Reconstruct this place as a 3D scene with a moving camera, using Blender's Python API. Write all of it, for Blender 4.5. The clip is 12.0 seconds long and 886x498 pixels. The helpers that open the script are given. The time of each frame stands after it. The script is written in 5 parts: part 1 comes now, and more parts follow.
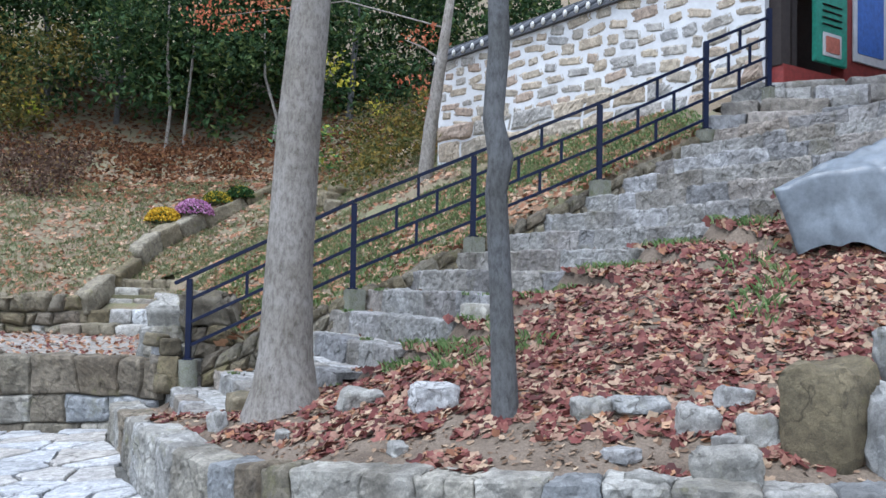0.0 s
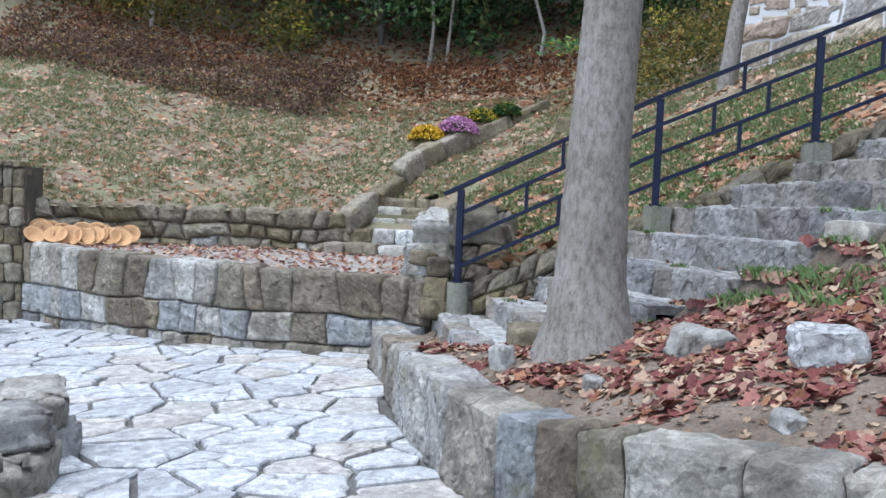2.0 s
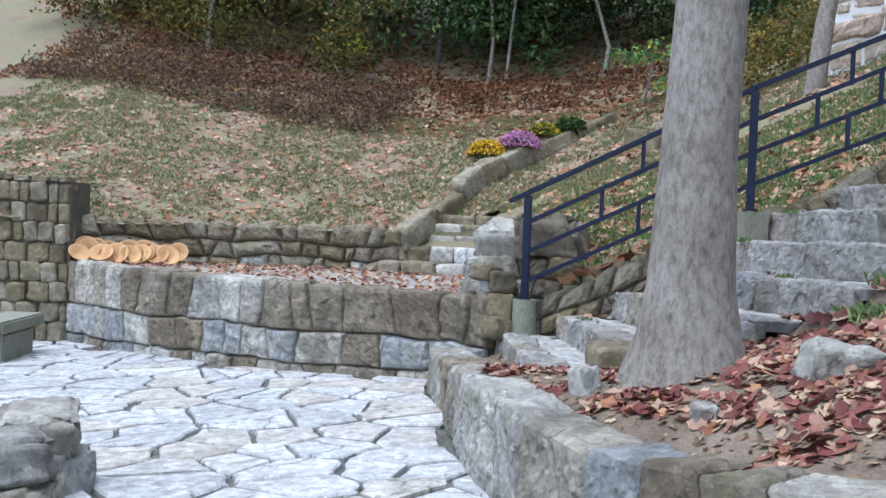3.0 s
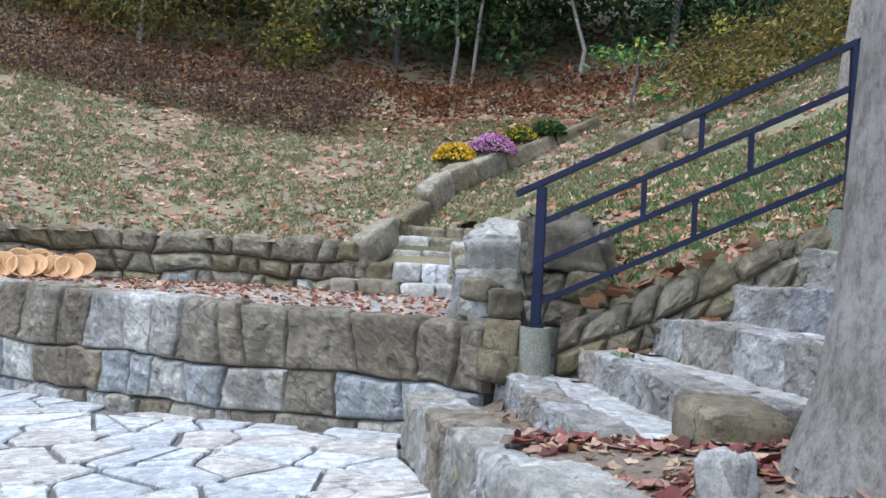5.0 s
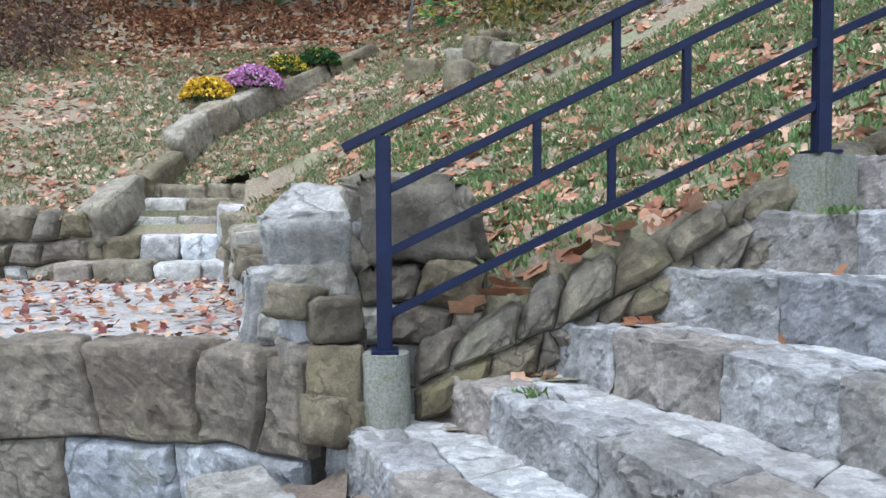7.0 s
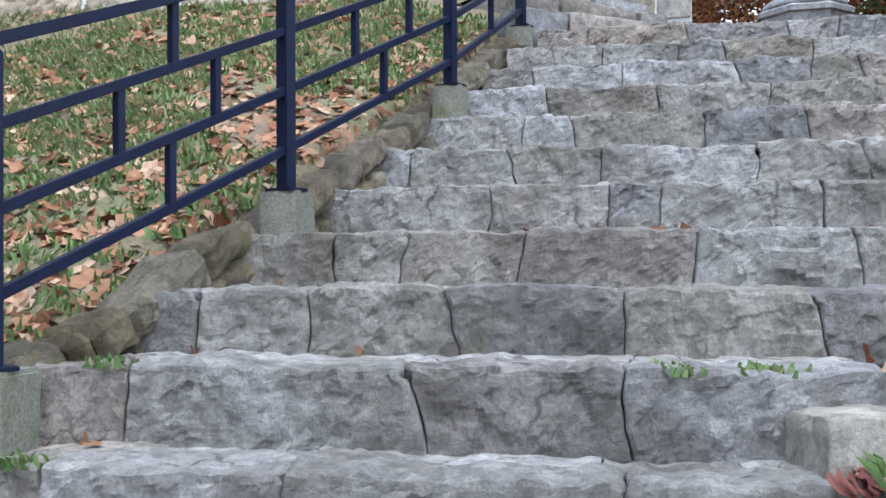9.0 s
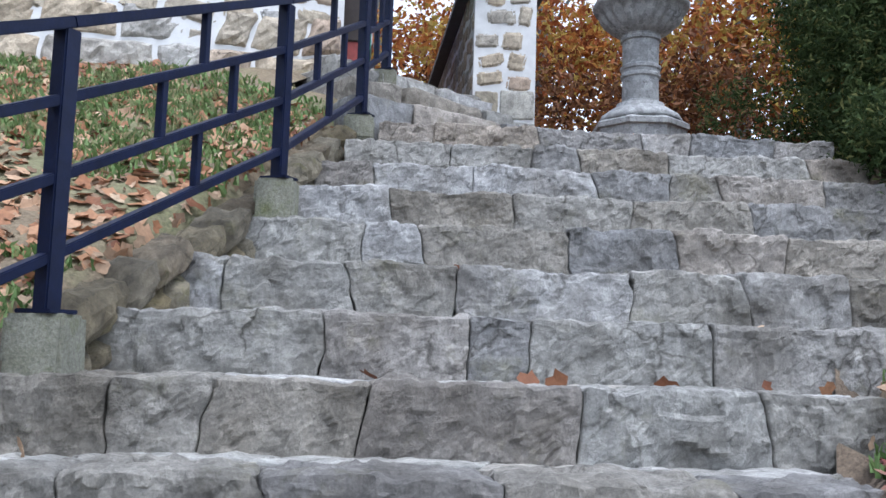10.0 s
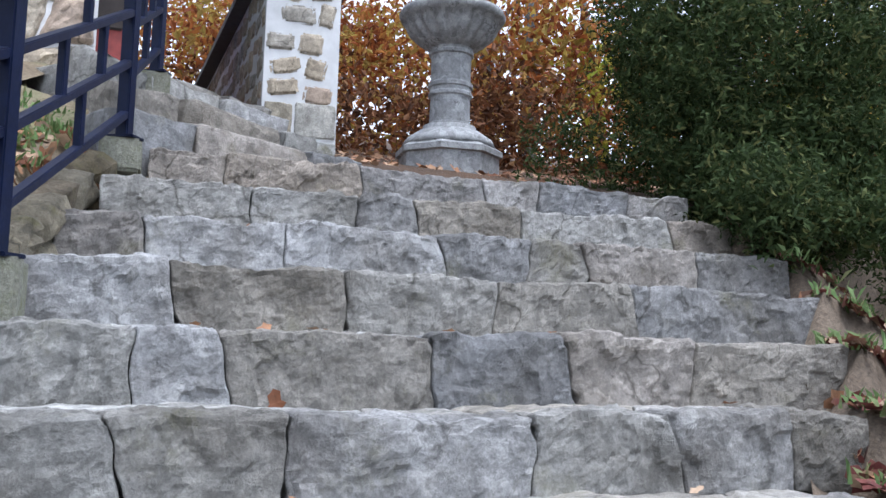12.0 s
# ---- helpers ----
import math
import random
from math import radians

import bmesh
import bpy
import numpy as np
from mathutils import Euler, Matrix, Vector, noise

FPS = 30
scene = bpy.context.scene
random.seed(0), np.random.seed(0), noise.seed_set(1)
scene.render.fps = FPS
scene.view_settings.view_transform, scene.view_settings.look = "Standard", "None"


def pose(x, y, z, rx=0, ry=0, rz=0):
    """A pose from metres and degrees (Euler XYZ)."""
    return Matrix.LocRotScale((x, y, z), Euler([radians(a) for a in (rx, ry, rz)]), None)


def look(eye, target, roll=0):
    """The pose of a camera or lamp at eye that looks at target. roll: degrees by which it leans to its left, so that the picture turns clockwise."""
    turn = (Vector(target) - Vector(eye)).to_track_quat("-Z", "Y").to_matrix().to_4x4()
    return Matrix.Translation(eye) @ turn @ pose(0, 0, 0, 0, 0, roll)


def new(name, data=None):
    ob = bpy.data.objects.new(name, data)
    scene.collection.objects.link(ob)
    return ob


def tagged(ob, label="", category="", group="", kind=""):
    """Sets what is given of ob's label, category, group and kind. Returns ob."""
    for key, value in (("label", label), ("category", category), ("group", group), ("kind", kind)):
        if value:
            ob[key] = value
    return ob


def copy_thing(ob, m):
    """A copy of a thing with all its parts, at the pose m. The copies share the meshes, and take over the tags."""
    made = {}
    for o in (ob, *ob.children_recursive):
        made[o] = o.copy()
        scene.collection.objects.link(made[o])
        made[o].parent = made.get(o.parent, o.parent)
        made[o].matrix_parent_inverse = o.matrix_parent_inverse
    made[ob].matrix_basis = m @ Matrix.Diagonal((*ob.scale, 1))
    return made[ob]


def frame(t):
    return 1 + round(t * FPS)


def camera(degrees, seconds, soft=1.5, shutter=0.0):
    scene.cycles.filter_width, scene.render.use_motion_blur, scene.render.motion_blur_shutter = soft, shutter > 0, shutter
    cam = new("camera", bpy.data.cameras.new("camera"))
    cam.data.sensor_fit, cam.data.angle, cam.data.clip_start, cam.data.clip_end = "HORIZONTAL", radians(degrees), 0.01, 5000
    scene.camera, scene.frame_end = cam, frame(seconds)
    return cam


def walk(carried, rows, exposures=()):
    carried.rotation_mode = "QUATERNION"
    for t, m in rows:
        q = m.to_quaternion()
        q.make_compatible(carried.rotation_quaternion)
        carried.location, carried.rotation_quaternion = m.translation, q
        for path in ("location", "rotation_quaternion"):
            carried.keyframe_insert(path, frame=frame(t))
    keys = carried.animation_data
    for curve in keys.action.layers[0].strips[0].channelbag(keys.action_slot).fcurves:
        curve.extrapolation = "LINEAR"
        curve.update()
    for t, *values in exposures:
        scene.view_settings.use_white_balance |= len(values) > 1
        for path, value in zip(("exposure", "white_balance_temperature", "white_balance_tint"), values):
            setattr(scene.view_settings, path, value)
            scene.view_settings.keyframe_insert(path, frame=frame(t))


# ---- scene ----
cam = camera(53.8, 12.0)
PATH = [
    (0, (9.627, 2.008, 1.247), (7.633, 2.159, 1.309), 1.0),
    (0.2, (9.475, 2.003, 1.233), (7.478, 2.096, 1.289), 0.5),
    (0.4, (9.311, 1.947, 1.215), (7.311, 1.975, 1.248), 0.1),
    (0.5, (9.231, 1.895, 1.204), (7.231, 1.884, 1.232), -0.1),
    (1, (8.829, 1.754, 1.097), (6.844, 1.511, 1.06), 0.9),
    (1.5, (8.435, 1.635, 1.053), (6.473, 1.253, 0.978), 2.3),
    (2, (8.008, 1.511, 0.994), (6.052, 1.105, 0.899), 2.5),
    (2.5, (7.615, 1.437, 0.914), (5.671, 0.967, 0.865), 4.1),
    (3, (7.26, 1.294, 0.822), (5.334, 0.758, 0.787), 2.3),
    (5, (5.416, 0.549, 0.673), (3.461, 0.131, 0.702), 3.1),
    (5.5, (4.888, 0.337, 0.679), (2.927, -0.048, 0.729), 1.4),
    (6, (4.379, 0.103, 0.727), (2.393, -0.126, 0.786), -0.8),
    (6.5, (3.806, -0.108, 0.766), (1.808, -0.186, 0.745), -0.7),
    (8.3, (3.079, 0.457, 1.257), (1.417, 1.566, 1.158), -0.1),
    (8.5, (2.906, 0.471, 1.257), (1.372, 1.752, 1.195), -0.3),
    (9, (2.652, 0.488, 1.412), (1.474, 2.104, 1.43), -0.3),
    (9.5, (2.425, 0.752, 1.446), (1.504, 2.525, 1.544), 1.6),
    (10, (2.18, 1.099, 1.648), (1.364, 2.913, 1.854), 1.8),
    (10.5, (1.913, 1.391, 1.824), (1.272, 3.267, 2.087), 1.1),
    (11, (1.779, 1.667, 1.985), (1.28, 3.581, 2.284), 1.5),
    (11.5, (1.662, 1.881, 2.113), (1.154, 3.79, 2.423), 1.8),
    (12, (1.486, 2.112, 2.182), (1.204, 4.081, 2.383), 1.7),
]
walk(cam, [(t, look(eye, goal, roll)) for t, eye, goal, roll in PATH], exposures=[(0, 1.47, 5850, 9), (3, 1.52, 5850, 9), (5.5, 1.67, 5800, 9), (6.5, 1.8, 5750, 9), (8.5, 1.8, 5950, 10), (9.5, 1.62, 6050, 10), (12, 1.65, 6050, 11)])

# ---- light ----
world = bpy.data.worlds.new("sky")
scene.world = world
world.use_nodes = True
wn = world.node_tree
sky = wn.nodes.new("ShaderNodeTexSky")
sky.sky_type = "NISHITA"
sky.sun_disc = False
sky.sun_elevation = radians(70)
sky.sun_rotation = radians(120)
sky.air_density, sky.dust_density, sky.ozone_density = 1.0, 1.0, 1.5
hazy = wn.nodes.new("ShaderNodeHueSaturation")
hazy.inputs["Saturation"].default_value = 0.4
wn.links.new(sky.outputs[0], hazy.inputs["Color"])
wn.links.new(hazy.outputs[0], wn.nodes["Background"].inputs[0])
wn.nodes["Background"].inputs[1].default_value = 0.15
sun = new("sun", bpy.data.lights.new("sun", "SUN"))
sun.data.energy, sun.data.angle, sun.data.color = 1.1, radians(30), (0.97, 0.98, 1.0)
sun.matrix_world = look((5, -3, 20), (0, 0, 0))

# ---- materials ----
def ramp(nt, fac, stops):
    r = nt.nodes.new("ShaderNodeValToRGB")
    while len(r.color_ramp.elements) < len(stops):
        r.color_ramp.elements.new(0.5)
    for e, (p, c) in zip(r.color_ramp.elements, stops):
        e.position, e.color = p, (*c, 1)
    nt.links.new(fac, r.inputs[0])
    return r.outputs[0]


def mix(nt, kind, fac, a, b):
    m = nt.nodes.new("ShaderNodeMix")
    m.data_type, m.blend_type = "RGBA", kind
    for sock, v in ((m.inputs[0], fac), (m.inputs[6], a), (m.inputs[7], b)):
        if hasattr(v, "links"):
            nt.links.new(v, sock)
        else:
            sock.default_value = v
    return m.outputs[2]


def noise_tex(nt, co, scale, detail=6, rough=0.6):
    n = nt.nodes.new("ShaderNodeTexNoise")
    n.inputs["Scale"].default_value, n.inputs["Detail"].default_value = scale, detail
    n.inputs["Roughness"].default_value = rough
    nt.links.new(co, n.inputs["Vector"])
    return n.outputs["Fac"]


def base(name, rough=0.85, metal=0.0):
    m = bpy.data.materials.new(name)
    m.use_nodes = True
    nt = m.node_tree
    b = nt.nodes["Principled BSDF"]
    b.inputs["Roughness"].default_value, b.inputs["Metallic"].default_value = rough, metal
    geo = nt.nodes.new("ShaderNodeNewGeometry")
    return m, nt, b, geo


def bump(nt, b, fac, strength, dist):
    u = nt.nodes.new("ShaderNodeBump")
    u.inputs["Strength"].default_value, u.inputs["Distance"].default_value = strength, dist
    nt.links.new(fac, u.inputs["Height"])
    nt.links.new(u.outputs[0], b.inputs["Normal"])


def stone_mat(name, tones, moss=0.25, scale=5.0, stain=0.5, relief=0.02):
    """Weathered stone: a tone of its own for each piece, grain, dark stains, lichen."""
    m, nt, b, geo = base(name, 0.88)
    info = nt.nodes.new("ShaderNodeObjectInfo")
    co = geo.outputs["Position"]
    n = len(tones)
    tone = ramp(nt, info.outputs["Random"], [((i + 0.5) / n, c) for i, c in enumerate(tones)])
    big, mid, fine = noise_tex(nt, co, scale * 0.6, 4), noise_tex(nt, co, scale * 4, 10, 0.75), noise_tex(nt, co, scale * 24, 5, 0.75)
    col = mix(nt, "MULTIPLY", 1.0, tone, ramp(nt, mid, [(0.28, (0.5, 0.5, 0.5)), (0.5, (0.95, 0.95, 0.95)), (0.72, (1.28, 1.27, 1.25))]))
    col = mix(nt, "MULTIPLY", stain, col, ramp(nt, big, [(0.35, (0.45, 0.43, 0.4)), (0.55, (1, 1, 1)), (0.8, (1.15, 1.15, 1.16))]))
    col = mix(nt, "MULTIPLY", 0.7, col, ramp(nt, fine, [(0.3, (0.6, 0.6, 0.6)), (0.7, (1.28, 1.28, 1.28))]))
    patch = nt.nodes.new("ShaderNodeTexVoronoi")
    patch.inputs["Scale"].default_value = 17
    bend = nt.nodes.new("ShaderNodeVectorMath")
    bend.operation = "MULTIPLY_ADD"
    bn = nt.nodes.new("ShaderNodeTexNoise")
    bn.inputs["Scale"].default_value, bn.inputs["Detail"].default_value = 11, 6
    nt.links.new(co, bn.inputs["Vector"])
    nt.links.new(bn.outputs["Color"], bend.inputs[0])
    bend.inputs[1].default_value = (0.12, 0.12, 0.12)
    nt.links.new(co, bend.inputs[2])
    nt.links.new(bend.outputs[0], patch.inputs["Vector"])
    shade = nt.nodes.new("ShaderNodeSeparateColor")
    nt.links.new(patch.outputs["Color"], shade.inputs[0])
    col = mix(nt, "MULTIPLY", 1.0, col, ramp(nt, shade.outputs[0], [(0.0, (0.78, 0.78, 0.78)), (0.6, (1, 1, 1)), (1.0, (1.22, 1.22, 1.22))]))
    mo = noise_tex(nt, co, scale * 0.9, 7, 0.75)
    mf = ramp(nt, mo, [(0.56, (0, 0, 0)), (0.72, (moss, moss, moss))])
    col = mix(nt, "MIX", mf, col, (0.16, 0.15, 0.055, 1))
    vor = nt.nodes.new("ShaderNodeTexVoronoi")
    vor.feature = "DISTANCE_TO_EDGE"
    vor.inputs["Scale"].default_value = scale * 0.55
    warp = nt.nodes.new("ShaderNodeVectorMath")
    warp.operation = "MULTIPLY_ADD"
    wt = nt.nodes.new("ShaderNodeTexNoise")
    wt.inputs["Scale"].default_value, wt.inputs["Detail"].default_value = scale * 1.6, 6
    nt.links.new(co, wt.inputs["Vector"])
    nt.links.new(wt.outputs["Color"], warp.inputs[0])
    warp.inputs[1].default_value = (0.28, 0.28, 0.28)
    nt.links.new(co, warp.inputs[2])
    nt.links.new(warp.outputs[0], vor.inputs["Vector"])
    crack = ramp(nt, vor.outputs["Distance"], [(0.0, (0.16, 0.15, 0.14)), (0.012, (0.55, 0.54, 0.52)), (0.03, (1, 1, 1))])
    col = mix(nt, "MULTIPLY", ramp(nt, big, [(0.50, (0, 0, 0)), (0.58, (0.75, 0.75, 0.75))]), col, crack)
    nt.links.new(col, b.inputs["Base Color"])
    add = nt.nodes.new("ShaderNodeMath")
    add.operation = "MULTIPLY_ADD"
    nt.links.new(fine, add.inputs[0])
    add.inputs[1].default_value = 0.22
    nt.links.new(mid, add.inputs[2])
    bump(nt, b, add.outputs[0], 0.9, relief)
    return m


def soil_mat(name, stops, scale, fine_scale=60, relief=0.02):
    m, nt, b, geo = base(name, 0.95)
    co = geo.outputs["Position"]
    a, c = noise_tex(nt, co, scale, 8, 0.7), noise_tex(nt, co, fine_scale, 4, 0.7)
    col = mix(nt, "MULTIPLY", 0.8, ramp(nt, a, stops), ramp(nt, c, [(0.3, (0.45, 0.45, 0.45)), (0.7, (1.3, 1.3, 1.3))]))
    nt.links.new(col, b.inputs["Base Color"])
    bump(nt, b, c, 0.8, relief)
    return m


def leaf_mat(name, stops, rough=0.7, translucent=0.25):
    """Leaves, each with a colour of its own."""
    m, nt, b, geo = base(name, rough)
    b.inputs["Specular IOR Level"].default_value = 0.2
    tone = ramp(nt, geo.outputs["Random Per Island"], stops)
    n = noise_tex(nt, geo.outputs["Position"], 40, 3)
    col = mix(nt, "MULTIPLY", 0.6, tone, ramp(nt, n, [(0.3, (0.6, 0.6, 0.6)), (0.7, (1.25, 1.25, 1.25))]))
    nt.links.new(col, b.inputs["Base Color"])
    if translucent:
        t = nt.nodes.new("ShaderNodeBsdfTranslucent")
        nt.links.new(col, t.inputs[0])
        s = nt.nodes.new("ShaderNodeMixShader")
        s.inputs[0].default_value = translucent
        nt.links.new(b.outputs[0], s.inputs[1])
        nt.links.new(t.outputs[0], s.inputs[2])
        nt.links.new(s.outputs[0], nt.nodes["Material Output"].inputs[0])
    return m


def bark_mat(name, dark, light, scale=9.0):
    m, nt, b, geo = base(name, 0.95)
    mp = nt.nodes.new("ShaderNodeMapping")
    mp.inputs["Scale"].default_value = (1, 1, 0.5)
    nt.links.new(geo.outputs["Position"], mp.inputs[0])
    ridge = noise_tex(nt, mp.outputs[0], scale * 3, 10, 0.8)
    patch = noise_tex(nt, geo.outputs["Position"], 3, 5)
    col = mix(nt, "MULTIPLY", 0.6, ramp(nt, ridge, [(0.32, dark), (0.55, light), (0.8, tuple(min(1, c * 1.3) for c in light))]),
              ramp(nt, patch, [(0.35, (0.6, 0.57, 0.5)), (0.65, (1.1, 1.1, 1.12))]))
    nt.links.new(col, b.inputs["Base Color"])
    bump(nt, b, ridge, 1.0, 0.03)
    return m


def plain_mat(name, color, rough=0.6, metal=0.0, var=0.3, scale=12):
    m, nt, b, geo = base(name, rough, metal)
    n = noise_tex(nt, geo.outputs["Position"], scale, 8, 0.7)
    lo, hi = tuple(c * (1 - var) for c in color), tuple(min(1, c * (1 + var)) for c in color)
    nt.links.new(ramp(nt, n, [(0.3, lo), (0.7, hi)]), b.inputs["Base Color"])
    bump(nt, b, n, 0.25, 0.01)
    return m


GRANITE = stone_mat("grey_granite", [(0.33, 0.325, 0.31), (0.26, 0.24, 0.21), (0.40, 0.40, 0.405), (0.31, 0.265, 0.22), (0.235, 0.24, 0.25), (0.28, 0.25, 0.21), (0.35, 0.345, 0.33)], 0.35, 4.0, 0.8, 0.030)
# Same stone as GRANITE, but paler: light from above is put into the colour.
TREADTOP = stone_mat("toplit_tread_stone", [(0.38, 0.38, 0.365), (0.34, 0.33, 0.31), (0.42, 0.42, 0.415), (0.36, 0.335, 0.295)], 0.3, 4.0, 0.6, 0.012)
BROWNSTONE = stone_mat("brown_walling_stone", [(0.19, 0.155, 0.11), (0.225, 0.19, 0.14), (0.165, 0.135, 0.10), (0.21, 0.185, 0.14)], 0.6, 3.5, 0.9, 0.03)
PALESTONE = stone_mat("pale_walling_stone", [(0.40, 0.39, 0.355), (0.34, 0.315, 0.26), (0.38, 0.38, 0.37), (0.30, 0.28, 0.235)], 0.7, 3.5, 0.85, 0.028)
GREYSTONE = stone_mat("blue_grey_walling_stone", [(0.225, 0.235, 0.24), (0.29, 0.30, 0.305), (0.18, 0.185, 0.185), (0.34, 0.35, 0.355)], 0.5, 3.5, 0.85, 0.028)
WALLSTONE = stone_mat("walling_stone", [(0.42, 0.40, 0.35), (0.26, 0.22, 0.17), (0.50, 0.51, 0.51), (0.33, 0.29, 0.22), (0.44, 0.46, 0.48), (0.24, 0.20, 0.15), (0.47, 0.46, 0.42)], 0.75, 3.5)
MOSSY = stone_mat("mossy_stone", [(0.19, 0.155, 0.09), (0.24, 0.205, 0.14), (0.15, 0.12, 0.07), (0.27, 0.24, 0.18)], 0.9, 4.5, 0.8, 0.03)
FLAG = stone_mat("pale_flagstone", [(0.42, 0.43, 0.44), (0.36, 0.37, 0.38), (0.47, 0.48, 0.49), (0.39, 0.37, 0.34)], 0.15, 3.0, 0.4, 0.010)
FACING = stone_mat("tan_facing_stone", [(0.45, 0.38, 0.29), (0.41, 0.37, 0.31), (0.36, 0.36, 0.355), (0.50, 0.43, 0.33), (0.42, 0.33, 0.26)], 0.1, 5.0, 0.4, 0.012)
ROCK = stone_mat("loose_rock", [(0.38, 0.38, 0.37), (0.32, 0.305, 0.265), (0.44, 0.44, 0.44)], 0.35, 5.0, 0.6, 0.02)
LANTERN = stone_mat("lantern_granite", [(0.36, 0.37, 0.38), (0.37, 0.38, 0.39)], 0.05, 6.0, 0.25, 0.004)
MORTAR = soil_mat("dark_joint", [(0.3, (0.045, 0.04, 0.03)), (0.7, (0.12, 0.105, 0.08))], 4)
JOINT = soil_mat("grey_joint", [(0.3, (0.07, 0.068, 0.06)), (0.7, (0.19, 0.185, 0.17))], 5)
WHITE = plain_mat("white_lime_mortar", (0.60, 0.605, 0.61), 0.92, 0.0, 0.14, 5)
SOIL = soil_mat("leaf_soil", [(0.3, (0.09, 0.065, 0.045)), (0.5, (0.17, 0.13, 0.095)), (0.75, (0.24, 0.19, 0.145))], 2.2)
LAWN = soil_mat("thin_lawn", [(0.25, (0.12, 0.09, 0.06)), (0.45, (0.21, 0.165, 0.11)), (0.6, (0.17, 0.17, 0.09)), (0.8, (0.27, 0.215, 0.15))], 1.3, 45)
WOODFLOOR = soil_mat("forest_floor", [(0.3, (0.03, 0.02, 0.012)), (0.6, (0.10, 0.055, 0.03)), (0.8, (0.15, 0.085, 0.045))], 1.5)
NAVY = plain_mat("navy_paint", (0.004, 0.008, 0.030), 0.45, 0.0, 0.35)
NAVY.node_tree.nodes["Principled BSDF"].inputs["Specular IOR Level"].default_value = 0.22
LEDGE = soil_mat("dusty_ledge_stone", [(0.3, (0.15, 0.13, 0.105)), (0.5, (0.30, 0.28, 0.25)), (0.75, (0.42, 0.41, 0.39))], 3.0, 50, 0.015)
CONCRETE = soil_mat("mossy_concrete", [(0.3, (0.13, 0.13, 0.09)), (0.5, (0.22, 0.22, 0.18)), (0.7, (0.13, 0.14, 0.07))], 6, 80, 0.006)
BARK = bark_mat("grey_bark", (0.10, 0.085, 0.07), (0.33, 0.305, 0.275))
DARKBARK = bark_mat("dark_bark", (0.05, 0.05, 0.05), (0.15, 0.155, 0.16))
TILE = plain_mat("dark_roof_tile", (0.07, 0.075, 0.085), 0.6)
PLUG = plain_mat("lime_plug", (0.6, 0.6, 0.58), 0.9, 0, 0.2)
REDWOOD = plain_mat("red_painted_wood", (0.23, 0.035, 0.03), 0.6)
GREENWOOD = plain_mat("green_painted_wood", (0.035, 0.27, 0.19), 0.55)
BLUE = plain_mat("blue_panel", (0.06, 0.16, 0.5), 0.5)
# Near-black brown for doorway inside, first gate post, door bars and lantern window.
DARKIN = plain_mat("near_black_brown", (0.03, 0.022, 0.02), 0.8)
ORANGEWOOD = plain_mat("orange_boards", (0.32, 0.11, 0.03), 0.7)
TARP = plain_mat("grey_tarpaulin", (0.13, 0.15, 0.17), 0.40, 0.0, 0.35, 9)
WICKER = plain_mat("straw_wicker", (0.46, 0.27, 0.13), 0.85, 0, 0.35, 60)

# ---- mesh helpers ----
def mesh_from(name, verts, faces, material, smooth=False):
    me = bpy.data.meshes.new(name)
    me.from_pydata([tuple(v) for v in verts], [], faces)
    me.materials.append(material)
    if smooth:
        me.polygons.foreach_set("use_smooth", [True] * len(me.polygons))
    me.update()
    return me


def part(name, bm, material, parent=None, label="", smooth=False):
    me = bpy.data.meshes.new(name)
    bm.to_mesh(me)
    bm.free()
    me.materials.append(material)
    if smooth:
        me.polygons.foreach_set("use_smooth", [True] * len(me.polygons))
    ob = new(name, me)
    ob.parent = parent
    return tagged(ob, label)


def add_box(bm, m, sx, sy, sz, bevel=0.0):
    r = bmesh.ops.create_cube(bm, size=1, matrix=m @ Matrix.Diagonal((sx, sy, sz, 1)))
    if bevel:
        es = {e for v in r["verts"] for e in v.link_edges}
        bmesh.ops.bevel(bm, geom=list(es), offset=bevel, segments=2, affect="EDGES")


def add_beam(bm, a, b, w, h, bevel=0.006):
    a, b = Vector(a), Vector(b)
    d = b - a
    q = d.to_track_quat("Y", "Z").to_matrix().to_4x4()
    add_box(bm, Matrix.Translation((a + b) / 2) @ q, w, d.length, h, bevel)


def add_cyl(bm, m, r1, r2, h, seg=24):
    bmesh.ops.create_cone(bm, cap_ends=True, segments=seg, radius1=r1, radius2=r2, depth=h, matrix=m)


def lathe(bm, profile, seg=32, center=(0, 0, 0), flute=0, flute_range=(0, 0), depth=0.0, step=1):
    rings = []
    for r, z in profile:
        ring = []
        for k in range(seg):
            a = 2 * math.pi * k / seg
            rr = r
            if flute and flute_range[0] <= z <= flute_range[1]:
                rr = r * (1 - depth + depth * abs(math.sin(a * flute / 2)))
            ring.append(bm.verts.new((center[0] + rr * math.cos(a), center[1] + rr * math.sin(a), center[2] + z)))
        rings.append(ring)
    for a, b in zip(rings, rings[1:]):
        for k in range(seg):
            bm.faces.new((a[k], a[(k + 1) % seg], b[(k + 1) % seg], b[k]))
    bm.faces.new(rings[0][::-1])
    bm.faces.new(rings[-1])


